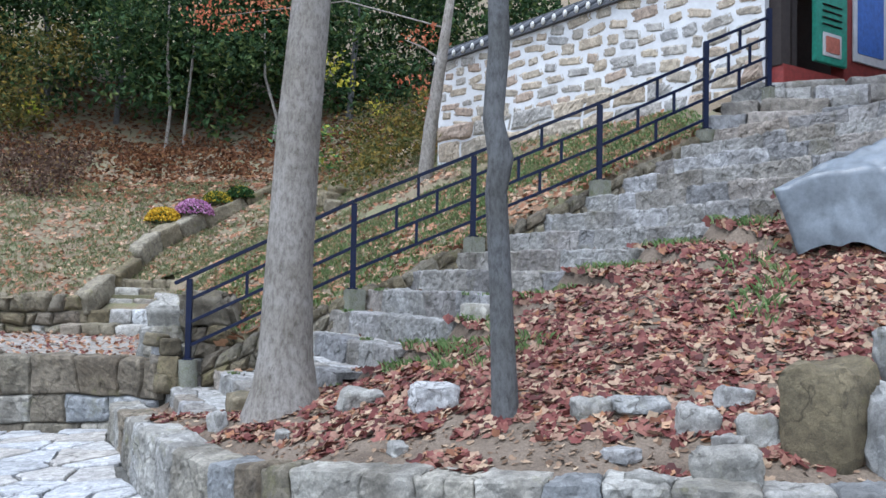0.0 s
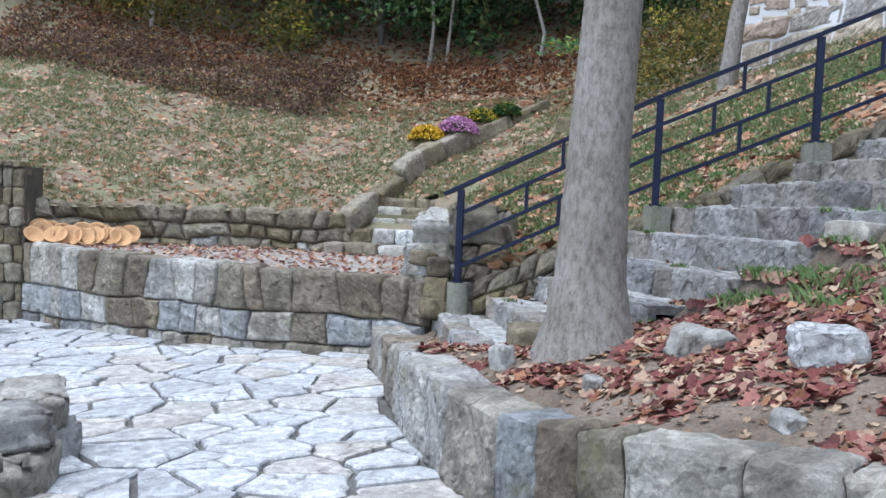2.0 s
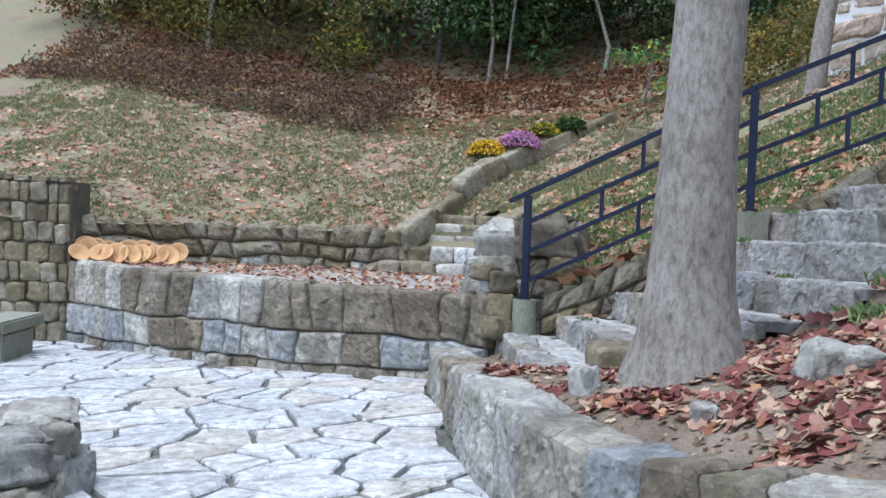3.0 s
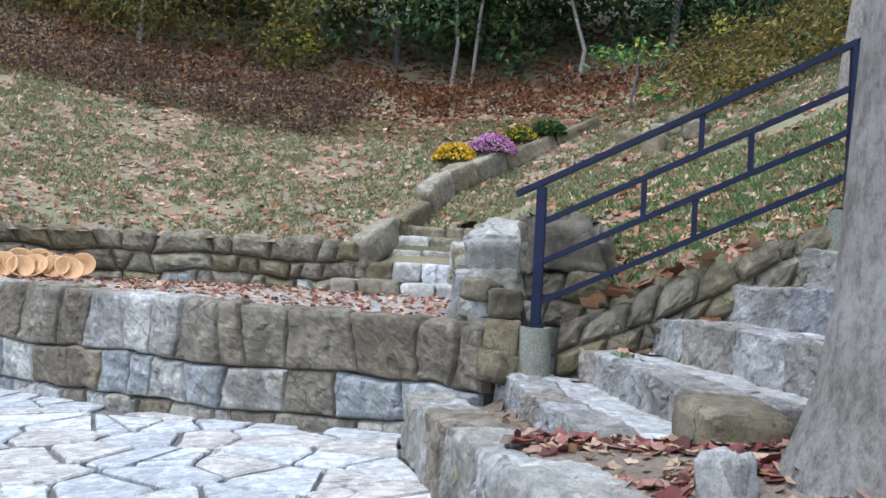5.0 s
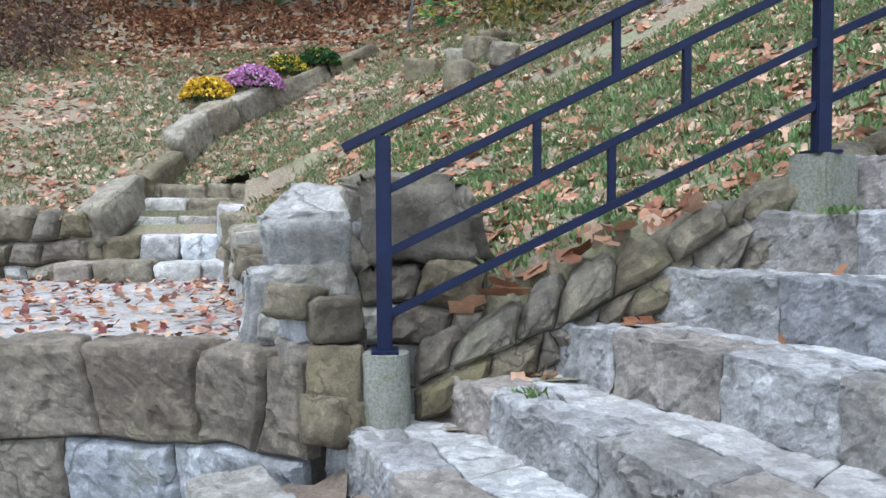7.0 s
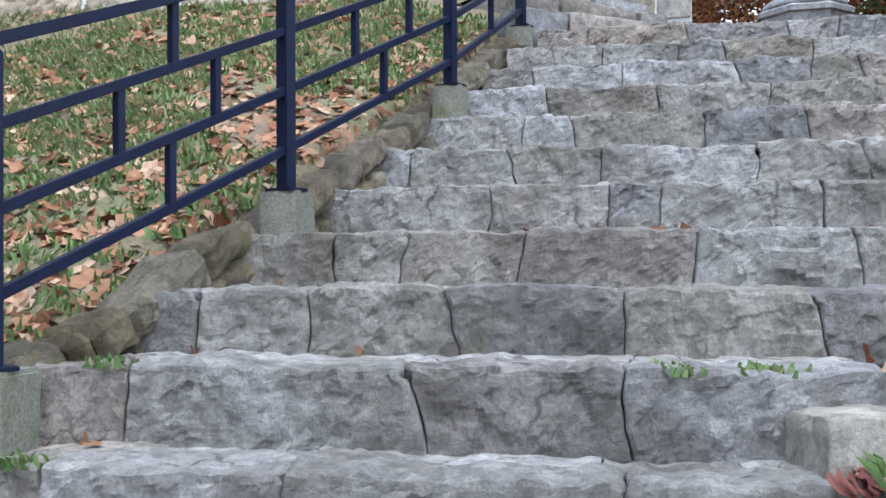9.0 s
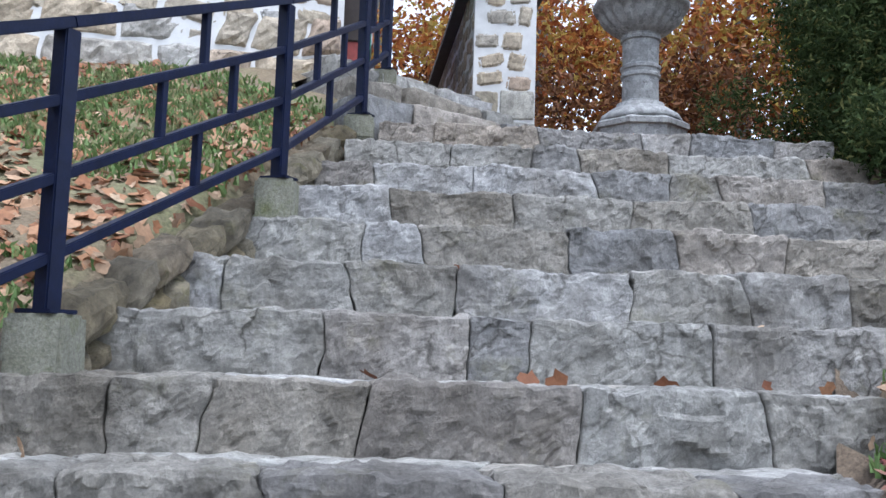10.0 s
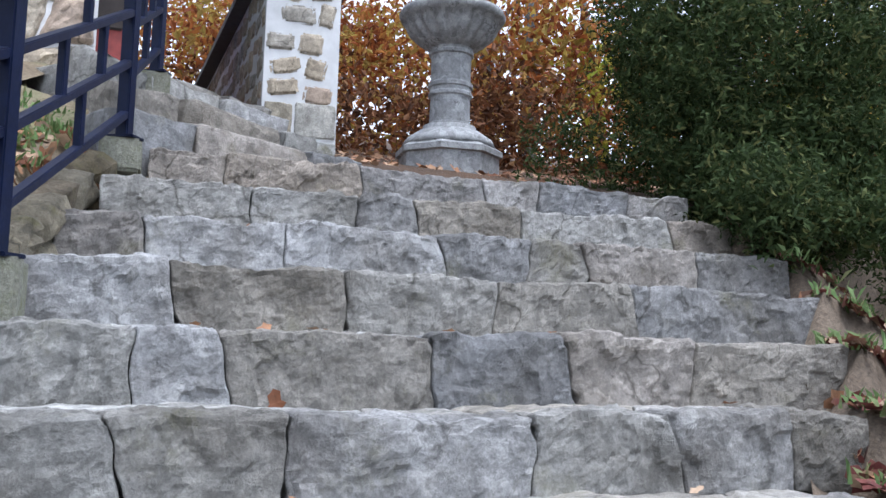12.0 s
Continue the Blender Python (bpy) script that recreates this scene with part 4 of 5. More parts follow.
lathed("bowl", [(0.20, 1.17), (0.30, 1.22), (0.41, 1.32), (0.45, 1.42), (0.47, 1.43), (0.49, 1.47), (0.47, 1.51), (0.30, 1.53)], 96, 20, (1.21, 1.42), 0.13, True)
fire = lathed("fire_box", [(0.28, 1.53), (0.27, 1.56), (0.255, 1.57), (0.255, 2.06), (0.28, 2.08)], 8)
lathed("roof", [(0.30, 2.06), (0.58, 2.04), (0.62, 2.09), (0.60, 2.14), (0.36, 2.34), (0.16, 2.46), (0.12, 2.5)], 8)
lathed("finial", [(0.12, 2.5), (0.16, 2.56), (0.10, 2.62), (0.14, 2.7), (0.12, 2.8), (0.02, 2.92)], 20, smooth=True)
bm = bmesh.new()
for a in (-67.5,):
    n = Vector((math.cos(radians(a)), math.sin(radians(a)), 0))
    add_box(bm, Matrix.Translation(Vector(LC) + n * 0.236 + Vector((0, 0, 1.82))) @ pose(0, 0, 0, 0, 0, a), 0.012, 0.10, 0.28)
part("window", bm, DARKIN, fire, "dark lattice window")
bm = bmesh.new()
n = Vector((math.cos(radians(-67.5)), math.sin(radians(-67.5)), 0))
c = Vector(LC) + n * 0.244 + Vector((0, 0, 1.82))
for k in range(4):
    add_box(bm, Matrix.Translation(c + Vector((0, 0, -0.11 + k * 0.073))) @ pose(0, 0, 0, 0, 0, -67.5), 0.012, 0.10, 0.012)
for k in range(3):
    add_box(bm, Matrix.Translation(c + Vector((0.924, 0.383, 0)).normalized() * (k - 1) * 0.03) @ pose(0, 0, 0, 0, 0, -67.5), 0.012, 0.01, 0.28)
part("lattice", bm, LANTERN, fire)

# ---- trees ----
def tube(bm, pts, radii, seg=10, seed=0, ridges=0.0):
    rings = []
    for k, (p, r) in enumerate(zip(pts, radii)):
        p = Vector(p)
        d = (Vector(pts[min(k + 1, len(pts) - 1)]) - Vector(pts[max(k - 1, 0)])).normalized()
        ref = Vector((1, 0, 0)) if abs(d.x) < 0.9 else Vector((0, 1, 0))
        u = d.cross(ref).normalized()
        v = d.cross(u)
        ring = []
        for q in range(seg):
            a = 2 * math.pi * q / seg
            rr = r * (1 + ridges * noise.noise(Vector((math.cos(a) * 2.5, math.sin(a) * 2.5, p.z * 0.8 + seed))))
            ring.append(bm.verts.new(p + u * rr * math.cos(a) + v * rr * math.sin(a)))
        rings.append(ring)
    for a, b in zip(rings, rings[1:]):
        for q in range(seg):
            bm.faces.new((a[q], a[(q + 1) % seg], b[(q + 1) % seg], b[q]))
    bm.faces.new(rings[-1])


def scatter_leaves(centres, size, seed, flat=0.0, aspect=0.55):
    """Bent diamond leaves at the given places: vertices and faces."""
    rg = np.random.default_rng(seed)
    c = np.asarray(centres, float)
    n = len(c)
    sz = rg.uniform(size[0], size[1], n)[:, None]
    nrm = rg.normal(size=(n, 3)) * (1 - flat) + np.array([0, 0, 1.0]) * flat * 2
    nrm /= np.linalg.norm(nrm, axis=1)[:, None]
    u = np.cross(nrm, rg.normal(size=(n, 3)))
    u /= np.linalg.norm(u, axis=1)[:, None]
    v = np.cross(nrm, u)
    bend = nrm * sz * 0.18
    verts = np.stack([c - u * sz * 0.5, c + v * sz * aspect * 0.5 + bend, c + u * sz * 0.5, c - v * sz * aspect * 0.5 + bend], 1).reshape(-1, 3)
    faces = [(4 * k, 4 * k + 1, 4 * k + 2, 4 * k + 3) for k in range(n)]
    return verts.tolist(), faces


def cloud(blobs, per, seed, shell=0.55):
    """Places inside uneven blobs (x, y, z, rx, ry, rz), denser outside, with gaps."""
    rg = np.random.default_rng(seed)
    out = []
    for x, y, z, rx, ry, rz in blobs:
        n = max(8, int(per * (rx * ry * rz) ** (2 / 3)))
        d = rg.normal(size=(n, 3))
        d /= np.linalg.norm(d, axis=1)[:, None]
        r = rg.uniform(shell, 1.0, n) ** 0.7
        lump = 1 + 0.35 * np.sin(d[:, 0] * 5 + x * 3) * np.sin(d[:, 1] * 6 + y * 2) + 0.2 * np.sin(d[:, 2] * 9 + z)
        p = d * (r * lump)[:, None] * np.array([rx, ry, rz]) + np.array([x, y, z])
        out.append(p)
    return np.concatenate(out)


def foliage(name, pts, size, seed, material, parent=None, label="", category="", kind="", flat=0.0, aspect=0.55):
    v, f = scatter_leaves(pts, size, seed, flat, aspect)
    ob = new(name, mesh_from(name, v, f, material))
    ob.parent = parent
    return tagged(ob, label, category, kind=kind)


G_DARK = leaf_mat("dark_green_leaves", [(0.0, (0.02, 0.042, 0.02)), (0.4, (0.038, 0.08, 0.03)), (0.75, (0.065, 0.12, 0.04)), (1.0, (0.14, 0.17, 0.05))])
G_OLIVE = leaf_mat("olive_leaves", [(0.0, (0.04, 0.055, 0.015)), (0.45, (0.10, 0.105, 0.03)), (0.75, (0.17, 0.13, 0.035)), (1.0, (0.28, 0.20, 0.04))])
G_RUST = leaf_mat("rust_leaves", [(0.0, (0.05, 0.022, 0.012)), (0.4, (0.13, 0.055, 0.025)), (0.75, (0.20, 0.085, 0.04)), (1.0, (0.26, 0.14, 0.06))])
G_BROWN = leaf_mat("dead_brush", [(0.0, (0.05, 0.03, 0.022)), (0.5, (0.12, 0.075, 0.055)), (0.85, (0.18, 0.12, 0.08)), (1.0, (0.26, 0.17, 0.05))])
G_ORANGE = leaf_mat("orange_leaves", [(0.0, (0.13, 0.04, 0.02)), (0.3, (0.30, 0.09, 0.03)), (0.55, (0.42, 0.17, 0.045)), (0.8, (0.30, 0.22, 0.06)), (1.0, (0.48, 0.34, 0.08))], 0.7, 0.4)
G_MAPLE = leaf_mat("salmon_maple_leaves", [(0.0, (0.4, 0.10, 0.05)), (0.6, (0.55, 0.19, 0.10)), (1.0, (0.6, 0.3, 0.16))], 0.7, 0.4)
G_YELLOW = leaf_mat("yellow_green_leaves", [(0.0, (0.22, 0.28, 0.03)), (0.6, (0.45, 0.42, 0.05)), (1.0, (0.55, 0.45, 0.08))], 0.7, 0.4)
G_JUNIPER = leaf_mat("juniper_needles", [(0.0, (0.018, 0.032, 0.010)), (0.5, (0.042, 0.068, 0.024)), (0.85, (0.072, 0.10, 0.036)), (1.0, (0.15, 0.15, 0.055))], 0.9, 0.3)
G_FALLEN = leaf_mat("fallen_red_leaves", [(0.0, (0.06, 0.022, 0.02)), (0.3, (0.15, 0.045, 0.04)), (0.55, (0.23, 0.095, 0.075)), (0.8, (0.27, 0.17, 0.12)), (1.0, (0.42, 0.31, 0.21))], 0.6, 0.1)
G_TAN = leaf_mat("fallen_tan_leaves", [(0.0, (0.14, 0.055, 0.03)), (0.35, (0.27, 0.125, 0.065)), (0.7, (0.38, 0.21, 0.12)), (1.0, (0.50, 0.36, 0.25))], 0.6, 0.1)
G_LITTER = leaf_mat("brown_leaf_litter", [(0.0, (0.11, 0.07, 0.045)), (0.4, (0.20, 0.13, 0.085)), (0.75, (0.30, 0.21, 0.14)), (1.0, (0.42, 0.32, 0.22))], 0.7, 0.1)
G_GRASS = leaf_mat("grass_blades", [(0.0, (0.10, 0.13, 0.06)), (0.4, (0.16, 0.21, 0.09)), (0.7, (0.23, 0.26, 0.13)), (1.0, (0.38, 0.32, 0.18))], 0.6, 0.2)

G_WEED = leaf_mat("green_weeds", [(0.0, (0.09, 0.15, 0.05)), (0.5, (0.17, 0.27, 0.10)), (0.85, (0.25, 0.34, 0.15)), (1.0, (0.36, 0.32, 0.17))], 0.6, 0.2)


def tree(label, pts, radii, bark, leaf_mtl, blobs, per, size, seed, limbs=(), ridges=0.12):
    t = tagged(new("tree"), label, "tree")
    t.location = pts[0]
    rel = [Vector(p) - Vector(pts[0]) for p in pts]
    bm = bmesh.new()
    tube(bm, rel, radii, 20 if radii[0] > 0.1 else 8, seed, ridges)
    part("trunk", bm, bark, t, "", True)
    for a, b, c, r in limbs:
        bm = bmesh.new()
        tube(bm, [Vector(p) - Vector(pts[0]) for p in (a, b, c)], [r, r * 0.7, r * 0.25], 7, seed)
        part("limb", bm, bark, t, "", True)
    if blobs:
        p = cloud(blobs, per, seed) - np.array(pts[0])
        foliage("crown", p, size, seed, leaf_mtl, t, aspect=0.28 if leaf_mtl is G_JUNIPER else 0.55)
    return t


z1 = slope_z(2.80, 1.32) - 0.10
tree("large tree with pale grey furrowed bark beside the steps",
     [(2.80, 1.32, z1 - 0.15), (2.80, 1.32, z1 + 0.05), (2.80, 1.32, z1 + 0.25), (2.80, 1.32, z1 + 0.5), (2.79, 1.33, z1 + 1.2), (2.74, 1.38, z1 + 2.3), (2.6, 1.5, z1 + 4), (2.5, 1.6, z1 + 7)],
     [0.40, 0.32, 0.245, 0.205, 0.178, 0.165, 0.14, 0.10], BARK, G_OLIVE, [(2.6, 1.5, 8.2, 2.2, 2.2, 1.6), (3.8, 2.4, 7.6, 1.6, 1.4, 1.0), (1.2, 0.8, 8.0, 1.6, 1.4, 1.1)], 120, (0.10, 0.2), 51,
     [((2.6, 1.5, 4.4), (3.3, 2.1, 5.8), (4.0, 2.5, 7.4), 0.08), ((2.58, 1.52, 4.8), (1.8, 1.1, 6.2), (1.1, 0.8, 7.8), 0.08)])
z2 = slope_z(4.42, 2.69) - 0.04
tree("slender tree with dark grey bark on the leafy bank",
     [(4.43, 2.80, z2 - 0.1), (4.42, 2.79, z2 + 0.1), (4.40, 2.755, z2 + 0.8), (4.38, 2.72, z2 + 1.4), (4.40, 2.745, z2 + 1.6), (4.36, 2.70, z2 + 1.85), (4.35, 2.735, z2 + 2.3), (4.36, 2.70, z2 + 3.2), (4.5, 2.7, z2 + 5)],
     [0.10, 0.082, 0.07, 0.068, 0.078, 0.064, 0.066, 0.058, 0.04], DARKBARK, G_MAPLE, [(4.6, 2.7, 6.2, 1.4, 1.3, 0.9), (3.8, 3.4, 5.6, 0.9, 0.9, 0.6)], 200, (0.06, 0.12), 52,
     [((4.36, 2.55, 3.6), (4.0, 3.0, 4.6), (3.7, 3.4, 5.5), 0.03)])
zc = hill_height(-4.6, 2.75)
tree("thin grey maple with salmon leaves at the wall corner", [(-4.6, 2.75, zc - 0.1), (-4.55, 2.85, zc + 0.9), (-4.45, 3.0, zc + 2.0), (-4.3, 3.2, zc + 3.6)], [0.13, 0.11, 0.09, 0.05],
     BARK, G_MAPLE, [(-4.6, 2.55, 4.4, 0.3, 0.34, 0.14), (-4.6, 2.7, 5.2, 0.4, 0.38, 0.2), (-4.6, 2.75, 4.1, 0.2, 0.2, 0.1), (-4.0, 3.5, 7.2, 1.4, 1.2, 0.6), (-6.0, -0.75, 5.75, 0.7, 0.75, 0.22), (-5.6, 0.2, 5.95, 0.5, 0.5, 0.18)], 700, (0.05, 0.10), 53,
     [((-4.45, 3.0, 5.3), (-5.2, 1.4, 5.9), (-6.0, -0.8, 5.8), 0.016), ((-4.5, 2.95, 4.8), (-4.6, 2.7, 5.0), (-4.75, 2.4, 5.15), 0.02)])

# juniper beside the top of the stairs
rg = np.random.default_rng(61)
blobs = []
for k in range(78):
    h = rg.uniform(0.0, 1.0)
    r = 1.36 * (1 - 0.5 * h * h) * rg.uniform(0.35, 1.0)
    a = rg.uniform(0, 2 * math.pi)
    s = rg.uniform(0.24, 0.5)
    blobs.append((2.80 + r * math.cos(a), 8.75 + r * math.sin(a), 2.9 + 3.7 * h, s, s, s * 1.25))
for k in range(14):
    s = rg.uniform(0.22, 0.36)
    blobs.append((2.3 + 1.3 * rg.uniform(0, 1), 7.75 + rg.uniform(-0.25, 0.3), 2.85 + 0.7 * rg.uniform(0, 1), s, s, s))
for k in range(16):
    s = rg.uniform(0.2, 0.32)
    blobs.append((2.45 + 1.0 * rg.uniform(0, 1), 7.25 + rg.uniform(-0.3, 0.3), 2.72 + 0.4 * rg.uniform(0, 1), s, s, s))
tree("dense dark green juniper at the top of the steps", [(2.68, 8.75, 2.6), (2.68, 8.75, 4.0), (2.68, 8.75, 6.0)], [0.12, 0.09, 0.03], DARKBARK, G_JUNIPER, blobs, 9000, (0.035, 0.085), 62, ridges=0.05)

# forest behind the lawn
forest_t = [(-12.5, -3.3, 0.05, 3.2), (-12.6, -2.9, 0.045, 3.4), (-12.3, -0.65, 0.05, 2.6), (-11.8, -10.2, 0.07, 4), (-13.5, 1.2, 0.09, 5), (-14, -6.8, 0.10, 5), (-15, -13, 0.12, 6), (-14.5, 3.5, 0.10, 6), (-13.8, -4.9, 0.08, 5), (-16, -1.0, 0.13, 7)]
for k, (x, y, r, h) in enumerate(forest_t):
    z = hill_height(x, y)
    lean = 0.25 * math.sin(k * 2.1)
    tree("slim woodland tree with dark green leaves by the lawn", [(x, y, z - 0.1), (x + lean * 0.3, y + 0.1, z + h * 0.3), (x + lean * 0.2, y + lean, z + h * 0.7), (x + lean, y + lean * 1.3, z + h * 1.3)], [r, r * 0.85, r * 0.7, r * 0.3],
         BARK if k < 4 else DARKBARK, G_DARK, [(x + lean, y + lean, z + h * 1.2, 1.6, 1.6, 1.1), (x - 0.6, y + 0.8, z + h * 0.95, 1.1, 1.2, 0.8), (x + 0.4, y - 0.9, z + h * 0.85, 1.1, 1.0, 0.7)], 420, (0.09, 0.2), 70 + k)


def thicket(label, material, spots, per, size, seed, name="shrubs"):
    blobs = [(x, y, hill_height(x, y) + dz, rx, ry, rz) for x, y, dz, rx, ry, rz in spots]
    return foliage(name, cloud(blobs, per, seed, 0.3), size, seed, material, None, label, "shrubs", "stuff")


rg = np.random.default_rng(5)
U = rg.uniform
thicket("dark green undergrowth of the wood", G_DARK, [(U(-16, -12.4), U(-13, 7), U(0.35, 4.5), U(0.8, 1.7), U(0.8, 1.7), U(0.6, 1.2)) for _ in range(150)], 330, (0.10, 0.24), 81)
thicket("yellowing olive shrubs at the edge of the wood", G_OLIVE, [(U(-13.2, -11.2), U(-15, -5.5), U(0.4, 2.6), U(0.5, 1.1), U(0.5, 1.1), U(0.4, 0.9)) for _ in range(42)], 420, (0.08, 0.18), 82)
thicket("olive and brown shrubs below the white wall", G_OLIVE, [(U(-11.5, -5.9), U(1.4, 4.2), U(0.1, 0.75), U(0.4, 0.8), U(0.4, 0.8), U(0.3, 0.5)) for _ in range(34)], 620, (0.05, 0.13), 83)
thicket("low purplish brown dead brush along the lawn", G_BROWN, [(U(-11.3, -8.4), U(-13, -4.6), U(0.0, 0.3), U(0.35, 0.6), U(0.4, 0.7), U(0.22, 0.36)) for _ in range(110)], 700, (0.05, 0.12), 84, "brush")
thicket("rusty fallen leaves and bracken under the trees", G_RUST, [(U(-12.8, -10.0), U(-13, 3.0), U(-0.1, 0.2), U(0.4, 0.9), U(0.5, 1.0), U(0.12, 0.35)) for _ in range(90)], 420, (0.06, 0.15), 85, "bracken")
thicket("reddish shrubs at the edge of the wood", G_RUST, [(U(-14, -11.5), U(-16, -10.5), U(0.6, 3.2), U(0.5, 1.0), U(0.6, 1.0), U(0.5, 0.8)) for _ in range(26)], 400, (0.08, 0.17), 86)
thicket("yellow-green young shrub at the edge of the wood", G_YELLOW, [(-9.8, 0.9, 2.3, 0.45, 0.5, 0.3), (-9.6, 1.3, 1.9, 0.35, 0.3, 0.2), (-10.5, 2.0, 0.9, 0.3, 0.3, 0.2), (-11.6, -6.2, 1.0, 0.35, 0.3, 0.25)], 320, (0.08, 0.16), 88)
zs = hill_height(-9.5, 0.4)
plant = tagged(new("sumac"), "young green and yellow sumac plant", "plant")
plant.location = (-9.5, 0.4, zs)
foliage("foliage", cloud([(0, 0.2, 0.95, 0.5, 0.55, 0.18), (0.1, -0.35, 0.85, 0.35, 0.4, 0.15), (0, 0.5, 0.35, 0.3, 0.3, 0.3)], 900, 87), (0.10, 0.22), 87,
        leaf_mat("sumac_leaves", [(0, (0.05, 0.14, 0.05)), (0.6, (0.10, 0.24, 0.08)), (0.8, (0.35, 0.36, 0.06)), (1, (0.45, 0.4, 0.07))]), plant, flat=0.4, aspect=0.35)
bm = bmesh.new()
tube(bm, [(0, 0, -0.05), (0, 0.1, 0.5), (0, 0.15, 0.95)], [0.025, 0.02, 0.012], 6)
part("stem", bm, DARKBARK, plant)

# autumn wood above the stairs
def upper_thicket(label, material, spots, per, size, seed, name="shrubs"):
    blobs = [(x, y, upper_z(x, y) + dz, rx, ry, rz) for x, y, dz, rx, ry, rz in spots]
    return foliage(name, cloud(blobs, per, seed, 0.3), size, seed, material, None, label, "shrubs", "stuff")


rg = np.random.default_rng(6)
U = rg.uniform
upper_thicket("orange and red autumn shrubs behind the lantern", G_ORANGE, [(U(-6, 7.5), U(12.5, 18), U(0.0, 2.3), U(0.7, 1.3), U(0.5, 1.0), U(0.45, 0.9)) for _ in range(120)], 420, (0.08, 0.18), 91)
upper_thicket("yellow-green autumn shrubs beside the lantern", G_YELLOW, [(U(1.0, 6.5), U(12, 16), U(0.5, 2.6), U(0.4, 0.9), U(0.5, 0.9), U(0.3, 0.6)) for _ in range(26)], 300, (0.07, 0.15), 92)
upper_thicket("rusty shrubs low behind the wall end", G_RUST, [(U(-5, 4), U(11.0, 13.5), U(-0.1, 1.0), U(0.4, 0.8), U(0.4, 0.8), U(0.25, 0.55)) for _ in range(60)], 420, (0.06, 0.14), 93)
upper_thicket("olive shrubs beside the juniper", G_OLIVE, [(U(3.4, 6.5), U(7.8, 11), U(0.0, 1.3), U(0.4, 0.8), U(0.4, 0.8), U(0.3, 0.6)) for _ in range(24)], 420, (0.06, 0.14), 94)
for k in range(13):
    x, y = -7 + k * 1.35 + U(-0.4, 0.4), U(15, 23)
    z = upper_z(x, y)
    h = U(5, 9)
    lean = U(-0.8, 0.8)
    tops = [(x + lean + U(-1.6, 1.6), y + U(-1, 1), z + h * U(0.5, 1.1), U(0.6, 1.3), U(0.6, 1.2), U(0.3, 0.7)) for _ in range(7)]
    tree("bare-branched autumn tree with sparse orange leaves", [(x, y, z - 0.2), (x + lean * 0.3, y, z + h * 0.3), (x + lean * 0.6, y, z + h * 0.6), (x + lean, y, z + h)], [0.16, 0.13, 0.10, 0.04], DARKBARK, G_ORANGE if k % 3 else G_YELLOW, tops, 130, (0.09, 0.18), 100 + k,
         [((x + lean * 0.4, y, z + h * 0.4), (x + lean * 0.4 + 0.8, y, z + h * 0.6), (x + lean * 0.4 + 1.5, y - 0.3, z + h * 0.85), 0.05), ((x + lean * 0.5, y, z + h * 0.5), (x + lean * 0.5 - 0.7, y, z + h * 0.68), (x + lean * 0.5 - 1.3, y + 0.3, z + h * 0.9), 0.045)])

# ---- chrysanthemums ----
def mum(x, y, r, stops, label, seed):
    z = hill_height(x, y)
    o = tagged(new("chrysanthemum"), label, "flowers", "potted chrysanthemums")
    o.location = (x, y, z)
    rg2 = np.random.default_rng(seed)
    d = rg2.normal(size=(900, 3))
    d[:, 2] = np.abs(d[:, 2])
    d /= np.linalg.norm(d, axis=1)[:, None]
    foliage("blossoms", d * np.array([r, r, r * 0.8]) * rg2.uniform(0.9, 1.04, 900)[:, None], (0.035, 0.065), seed, leaf_mat("petals", stops, 0.7, 0.2), o, flat=0.3, aspect=0.9)
    d2 = rg2.normal(size=(500, 3))
    d2[:, 2] = np.abs(d2[:, 2])
    d2 /= np.linalg.norm(d2, axis=1)[:, None]
    foliage("leaves", d2 * np.array([r, r, r * 0.75]) * rg2.uniform(0.5, 0.95, 500)[:, None], (0.05, 0.09), seed + 1, G_DARK, o)


YEL = [(0, (0.40, 0.22, 0.01)), (0.6, (0.62, 0.40, 0.03)), (1, (0.7, 0.5, 0.06))]
mum(-7.6, -2.12, 0.34, YEL, "rounded golden yellow chrysanthemum on the lawn", 111)
mum(-7.9, -1.60, 0.37, [(0, (0.30, 0.10, 0.24)), (0.6, (0.50, 0.24, 0.42)), (1, (0.62, 0.40, 0.56))], "rounded pink-purple chrysanthemum on the lawn", 112)
mum(-8.4, -1.25, 0.30, [(0, (0.05, 0.09, 0.02)), (0.55, (0.06, 0.12, 0.03)), (0.65, (0.5, 0.36, 0.03)), (1, (0.6, 0.45, 0.05))], "half-faded yellow chrysanthemum on the lawn", 113)
mum(-8.6, -0.82, 0.30, [(0, (0.02, 0.05, 0.015)), (0.85, (0.04, 0.10, 0.025)), (1, (0.4, 0.3, 0.03))], "dark green chrysanthemum almost without blossoms", 114)

# ---- baskets ----
bm = bmesh.new()
lathe(bm, [(0.02, 0.0), (0.085, 0.0), (0.15, 0.075), (0.158, 0.085), (0.145, 0.085), (0.08, 0.012), (0.01, 0.012)], 22)
basket = tagged(part("basket", bm, WICKER, None, smooth=True), "shallow round tan straw basket piled on the ledge", "basket", "pile of straw baskets")
rb = random.Random(17)
basket.matrix_world = pose(-2.62, -6.36, 0.43, 0, 72, 32)
for k in range(15):
    t = k / 14
    x, y = -2.56 - 0.62 * t + rb.uniform(-0.06, 0.06) + (0.20 if k % 2 else 0), -6.32 + 1.02 * t + rb.uniform(-0.07, 0.07)
    q = copy_thing(basket, pose(x, y, 0.395 - (0.05 if k % 2 else 0), rb.uniform(-15, 15), rb.uniform(38, 55) if k % 2 else rb.uniform(60, 80), rb.uniform(15, 50)))
    q.scale = (rb.uniform(0.85, 1.1),) * 3
bm = bmesh.new()
